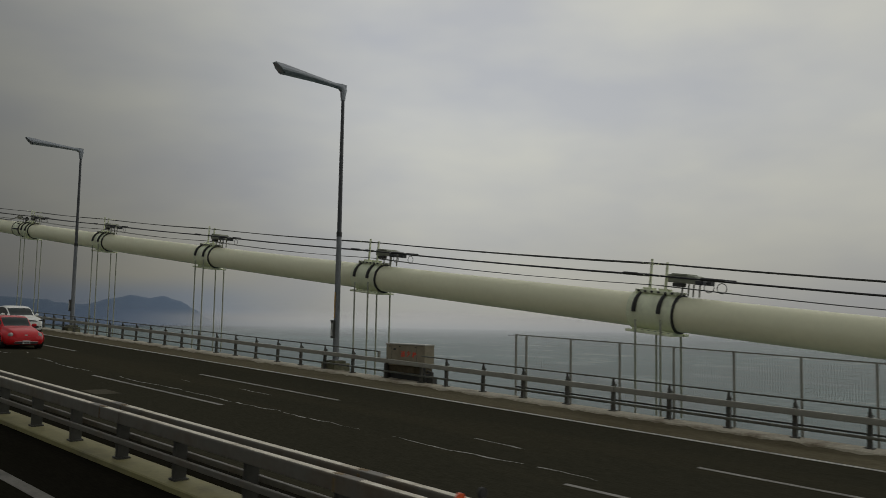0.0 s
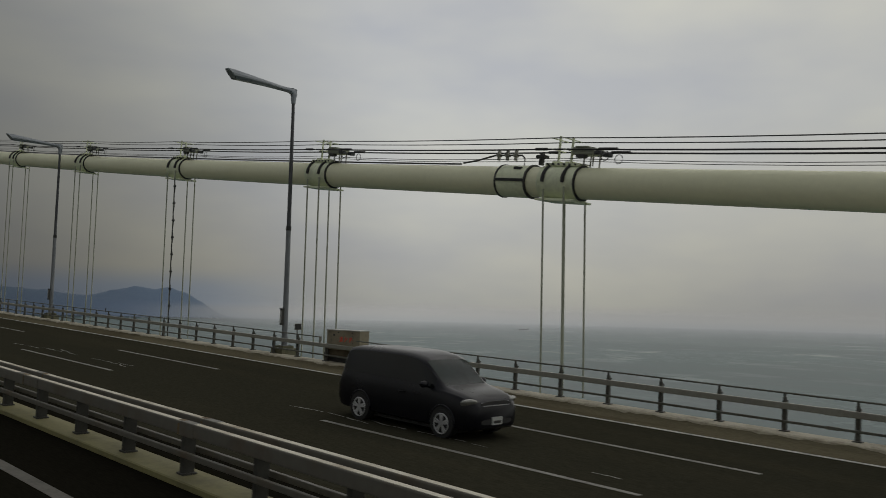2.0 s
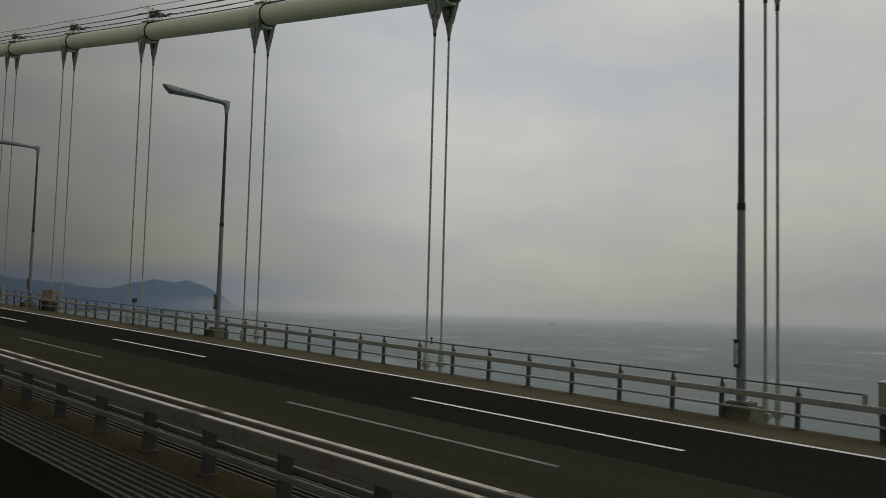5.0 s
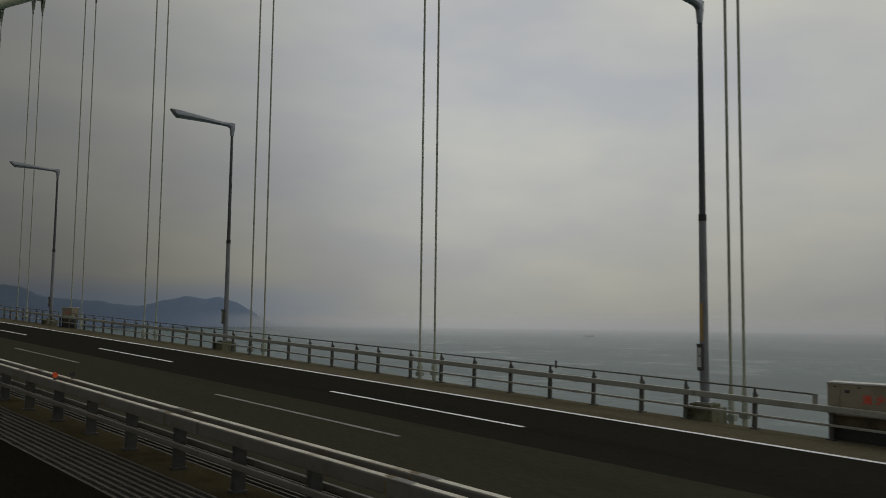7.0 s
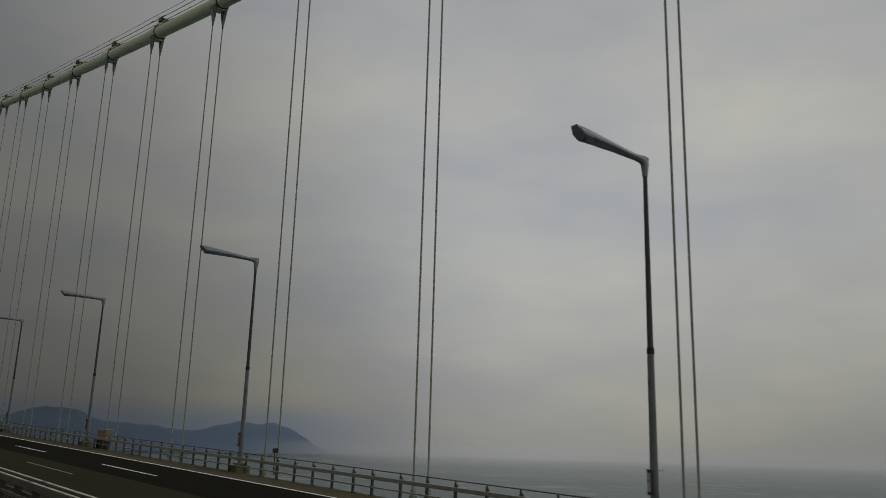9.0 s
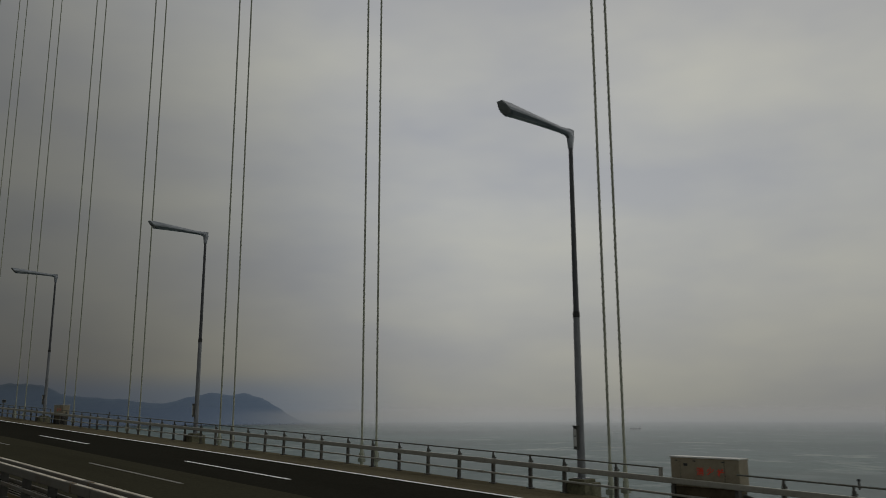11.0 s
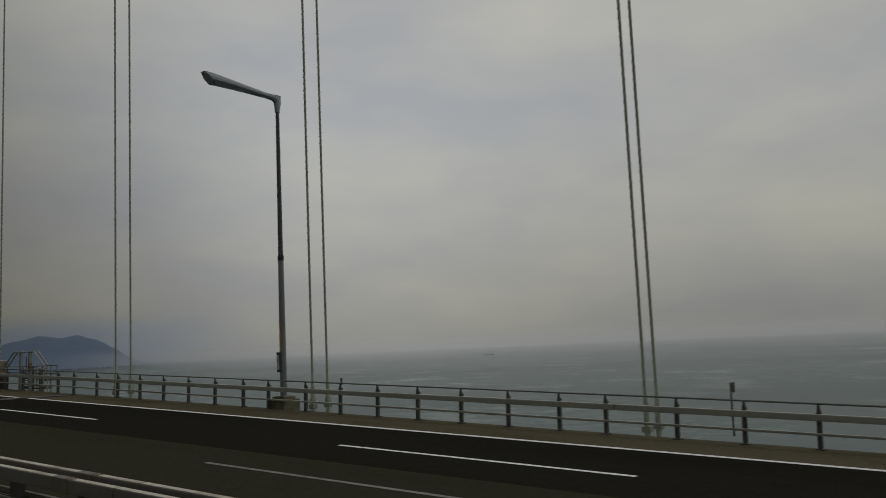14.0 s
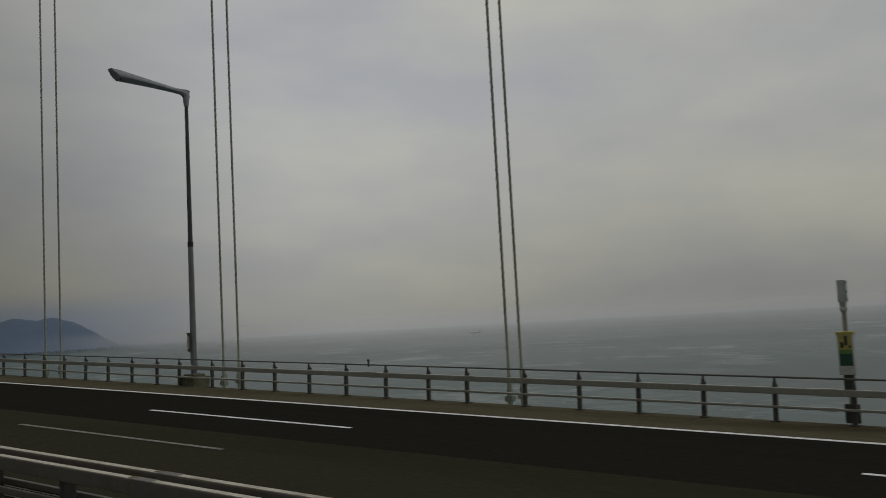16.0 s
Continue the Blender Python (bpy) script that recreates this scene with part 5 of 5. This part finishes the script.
        bmesh.ops.create_icosphere(bm, subdivisions=3, radius=1, matrix=Matrix.Translation((sx * (wb + .15), -L / 2 + L * sm, zs + .10)) @ Matrix.Diagonal((.125, .075, .078, 1)))
        tube(bm, [(sx * (wb - .02), -L / 2 + L * sm, zs + .03), (sx * (wb + .13), -L / 2 + L * sm, zs + .07)], .025, 8)
        part("mirror", bm, mat, body, smooth=60)
        sh = divider[0] - .03
        xh = section(sh)[5][0]
        zh = section(sh)[5][1]
        part("door_handle", bars(((sx * xh - .03, -L / 2 + L * sh - .2, zh - .02), (sx * xh + .03, -L / 2 + L * sh, zh + .015), .012)), mat, body)
        if trim:
            s0, s1 = axles[0] + .10, axles[1] - .10
            part("sill_trim", tube(bmesh.new(), [(sx * (section(s)[3][0] * .99), -L / 2 + L * s, section(s)[3][1] - .10) for s in (s0 + (s1 - s0) * k / 8 for k in range(9))], .018, 6), CHROME, body, "bright sill strip", smooth=50)
            part("belt_trim", tube(bmesh.new(), [(sx * (section(s)[8][0] + .004), -L / 2 + L * s, section(s)[8][1]) for s in (sides[0] + (sides[1] - sides[0]) * k / 12 for k in range(13))], .012, 6), CHROME, body, "bright strip under the windows", smooth=50)
        for a in axles:
            y = -L / 2 + L * a
            wx = max(x for x, z in section(a))
            part("wheel_arch", tube(bmesh.new(), [(sx * (wx - .22), y, radius + .03), (sx * (wx + .004), y, radius + .03)], radius * 1.09, 32), RUBBER, body, "dark wheel arch", smooth=40)
            arc = [(sx * (wx - .012), y + radius * 1.12 * math.cos(q), radius + .03 + radius * 1.12 * math.sin(q)) for q in (math.pi * (-.03 + 1.06 * k / 20) for k in range(21))]
            part("arch_lip", tube(bmesh.new(), arc, .028, 8), mat, body, smooth=60)
            wh = part("wheel", tube(bmesh.new(), [(sx * (wx - .20), y, radius), (sx * (wx - .17), y, radius), (sx * (wx - .03), y, radius), (sx * (wx + .008), y, radius), (sx * (wx + .010), y, radius)], [radius * .9, radius, radius, radius * .95, radius * .78], 36), RUBBER, r, "black tyre", smooth=40)
            xr = sx * (wx + .012)
            bm = bmesh.new()
            for k in range(10):
                q = 2 * math.pi * (k // 2) / 5 + (.17 if k % 2 else -.17)
                box(bm, (xr - .012, -.022, .03), (xr + .012, .022, radius * .66), .005, Matrix.Translation((0, y, radius)) @ Matrix.Rotation(q, 4, "X"))
            tube(bm, [(xr - .012, y, radius), (xr + .016, y, radius)], radius * .16, 16)
            ring = [(xr, y + radius * .67 * math.cos(q), radius + radius * .67 * math.sin(q)) for q in (2 * math.pi * k / 28 for k in range(29))]
            tube(bm, ring, .016, 6)
            part("rim", bm, GALV_DARK if mat == WHITEPAINT else CHROME, wh, "five-spoke alloy rim", smooth=40)
    zp = fronts[0][3] - .005
    yp = nose(0, zp + .08)
    part("number_plate", bars(((-.165, yp - .035, zp), (.165, yp + .02, zp + .165), .004)), PALE, body, "pale number plate")
    part("plate_mark", bars(((-.12, yp - .038, zp + .03), (.12, yp - .034, zp + .09))), GALV_DARK, body)
    part("underbody", bars(((-hw * .72, -L / 2 + .55, .13), (hw * .72, L / 2 - .5, curve(bottom, .5) + .02))), RUBBER, body)
    r.matrix_world = pose(*at)
    return r


# shares of length and shares of half width or metres of height
car("bright red rounded compact car with round headlights", REDPAINT, 4.28, 1.80,
    [(0, .60), (.02, .80), (.06, .91), (.12, .955), (.2, .96), (.35, .92), (.5, .905), (.62, .92), (.72, .95), (.82, .95), (.92, .83), (.97, .68), (1, .5)],
    [(0, .50), (.03, .64), (.08, .74), (.15, .78), (.28, .81), (.36, .82), (.6, .82), (.75, .76), (.9, .58), (1, .38)],
    [(0, .50), (.015, .60), (.04, .68), (.08, .75), (.15, .82), (.28, .90), (.40, .95), (.62, .98), (.75, .94), (.88, .80), (.95, .66), (1, .52)],
    [(0, .54), (.012, .66), (.035, .76), (.08, .86), (.15, .94), (.25, .995), (.31, 1.03), (.43, 1.39), (.48, 1.455), (.55, 1.485), (.65, 1.45), (.75, 1.34), (.84, 1.16), (.92, .92), (1, .55)],
    [(0, .27), (.05, .20), (.9, .22), (1, .34)], .085, (.195, .79), (.31, .44), (.36, .715), (.76, .86), (.585, .595), .335, (.63, .645, (.13, .11, .135), 34),
    [("lower_intake", -.54, .54, .255, .35, DARK, "black lower intake"), ("bumper_trim", -.52, .52, .355, .37, CHROME, "bright bumper trim"), ("badge", -.07, .07, .60, .69, CHROME, "round bright badge")],
    (13.95, 43.5, road_z(13.95, 43.5), 2))
car("pearl white sport utility car with black windows", WHITEPAINT, 4.72, 1.84,
    [(0, .68), (.02, .82), (.06, .92), (.12, .97), (.3, .975), (.7, .975), (.9, .95), (.97, .85), (1, .72)],
    [(0, .60), (.05, .78), (.15, .87), (.3, .91), (.6, .91), (.85, .87), (.95, .77), (1, .66)],
    [(0, .76), (.015, .86), (.06, .95), (.2, 1.02), (.32, 1.05), (.6, 1.11), (.78, 1.19), (.88, 1.22), (.94, 1.14), (.98, .98), (1, .75)],
    [(0, .79), (.015, .90), (.06, 1.0), (.2, 1.09), (.28, 1.13), (.42, 1.55), (.47, 1.63), (.57, 1.67), (.70, 1.61), (.80, 1.50), (.88, 1.34), (.94, 1.18), (.98, 1.0), (1, .77)],
    [(0, .34), (.04, .27), (.92, .29), (1, .42)], .022, (.19, .77), (.28, .42), (.335, .845), (.82, .92), (.57, .59), .36, (.70, .84, (.24, .15, .052), 40),
    [("lower_intake", -.56, .56, .40, .58, DARK, "black lower intake"), ("grille", -.46, .46, .73, .89, DARK, "black slim grille"), ("grille_bar", -.44, .44, .81, .83, CHROME, "bright grille bar"), ("bumper_trim", -.62, .62, .345, .375, CHROME, "bright bumper trim"), ("fog_lamp", -.74, -.60, .47, .53, DARK), ("fog_lamp", .60, .74, .47, .53, DARK)],
    (18.1, 55.6, road_z(18.1, 55.6), 2))
car("black tall minivan with a chrome grille", BLACKPAINT, 4.63, 1.72,
    [(0, .72), (.02, .84), (.06, .93), (.12, .97), (.3, .98), (.9, .97), (.97, .9), (1, .8)],
    [(0, .64), (.04, .82), (.12, .90), (.3, .94), (.9, .94), (1, .8)],
    [(0, .74), (.02, .84), (.07, .92), (.18, 1.0), (.3, 1.02), (.95, 1.06), (1, .8)],
    [(0, .76), (.02, .88), (.07, .98), (.17, 1.08), (.20, 1.12), (.34, 1.62), (.40, 1.72), (.55, 1.78), (.85, 1.76), (.93, 1.68), (.97, 1.3), (1, .85)],
    [(0, .30), (.04, .22), (.95, .24), (1, .34)], .01, (.18, .78), (.20, .34), (.25, .93), (.935, .965), (.52, .535), .32, (.66, .82, (.20, .16, .075), 30),
    [("lower_intake", -.5, .5, .36, .48, DARK, "black lower intake"), ("grille", -.48, .48, .70, .86, DARK, "dark grille"), ("grille_bar", -.46, .46, .82, .84, CHROME, "chrome grille bar"), ("grille_bar", -.44, .44, .76, .775, CHROME, "chrome grille bar")],
    (13.8, 67.6, road_z(13.8, 67.6), 2), trim=False)
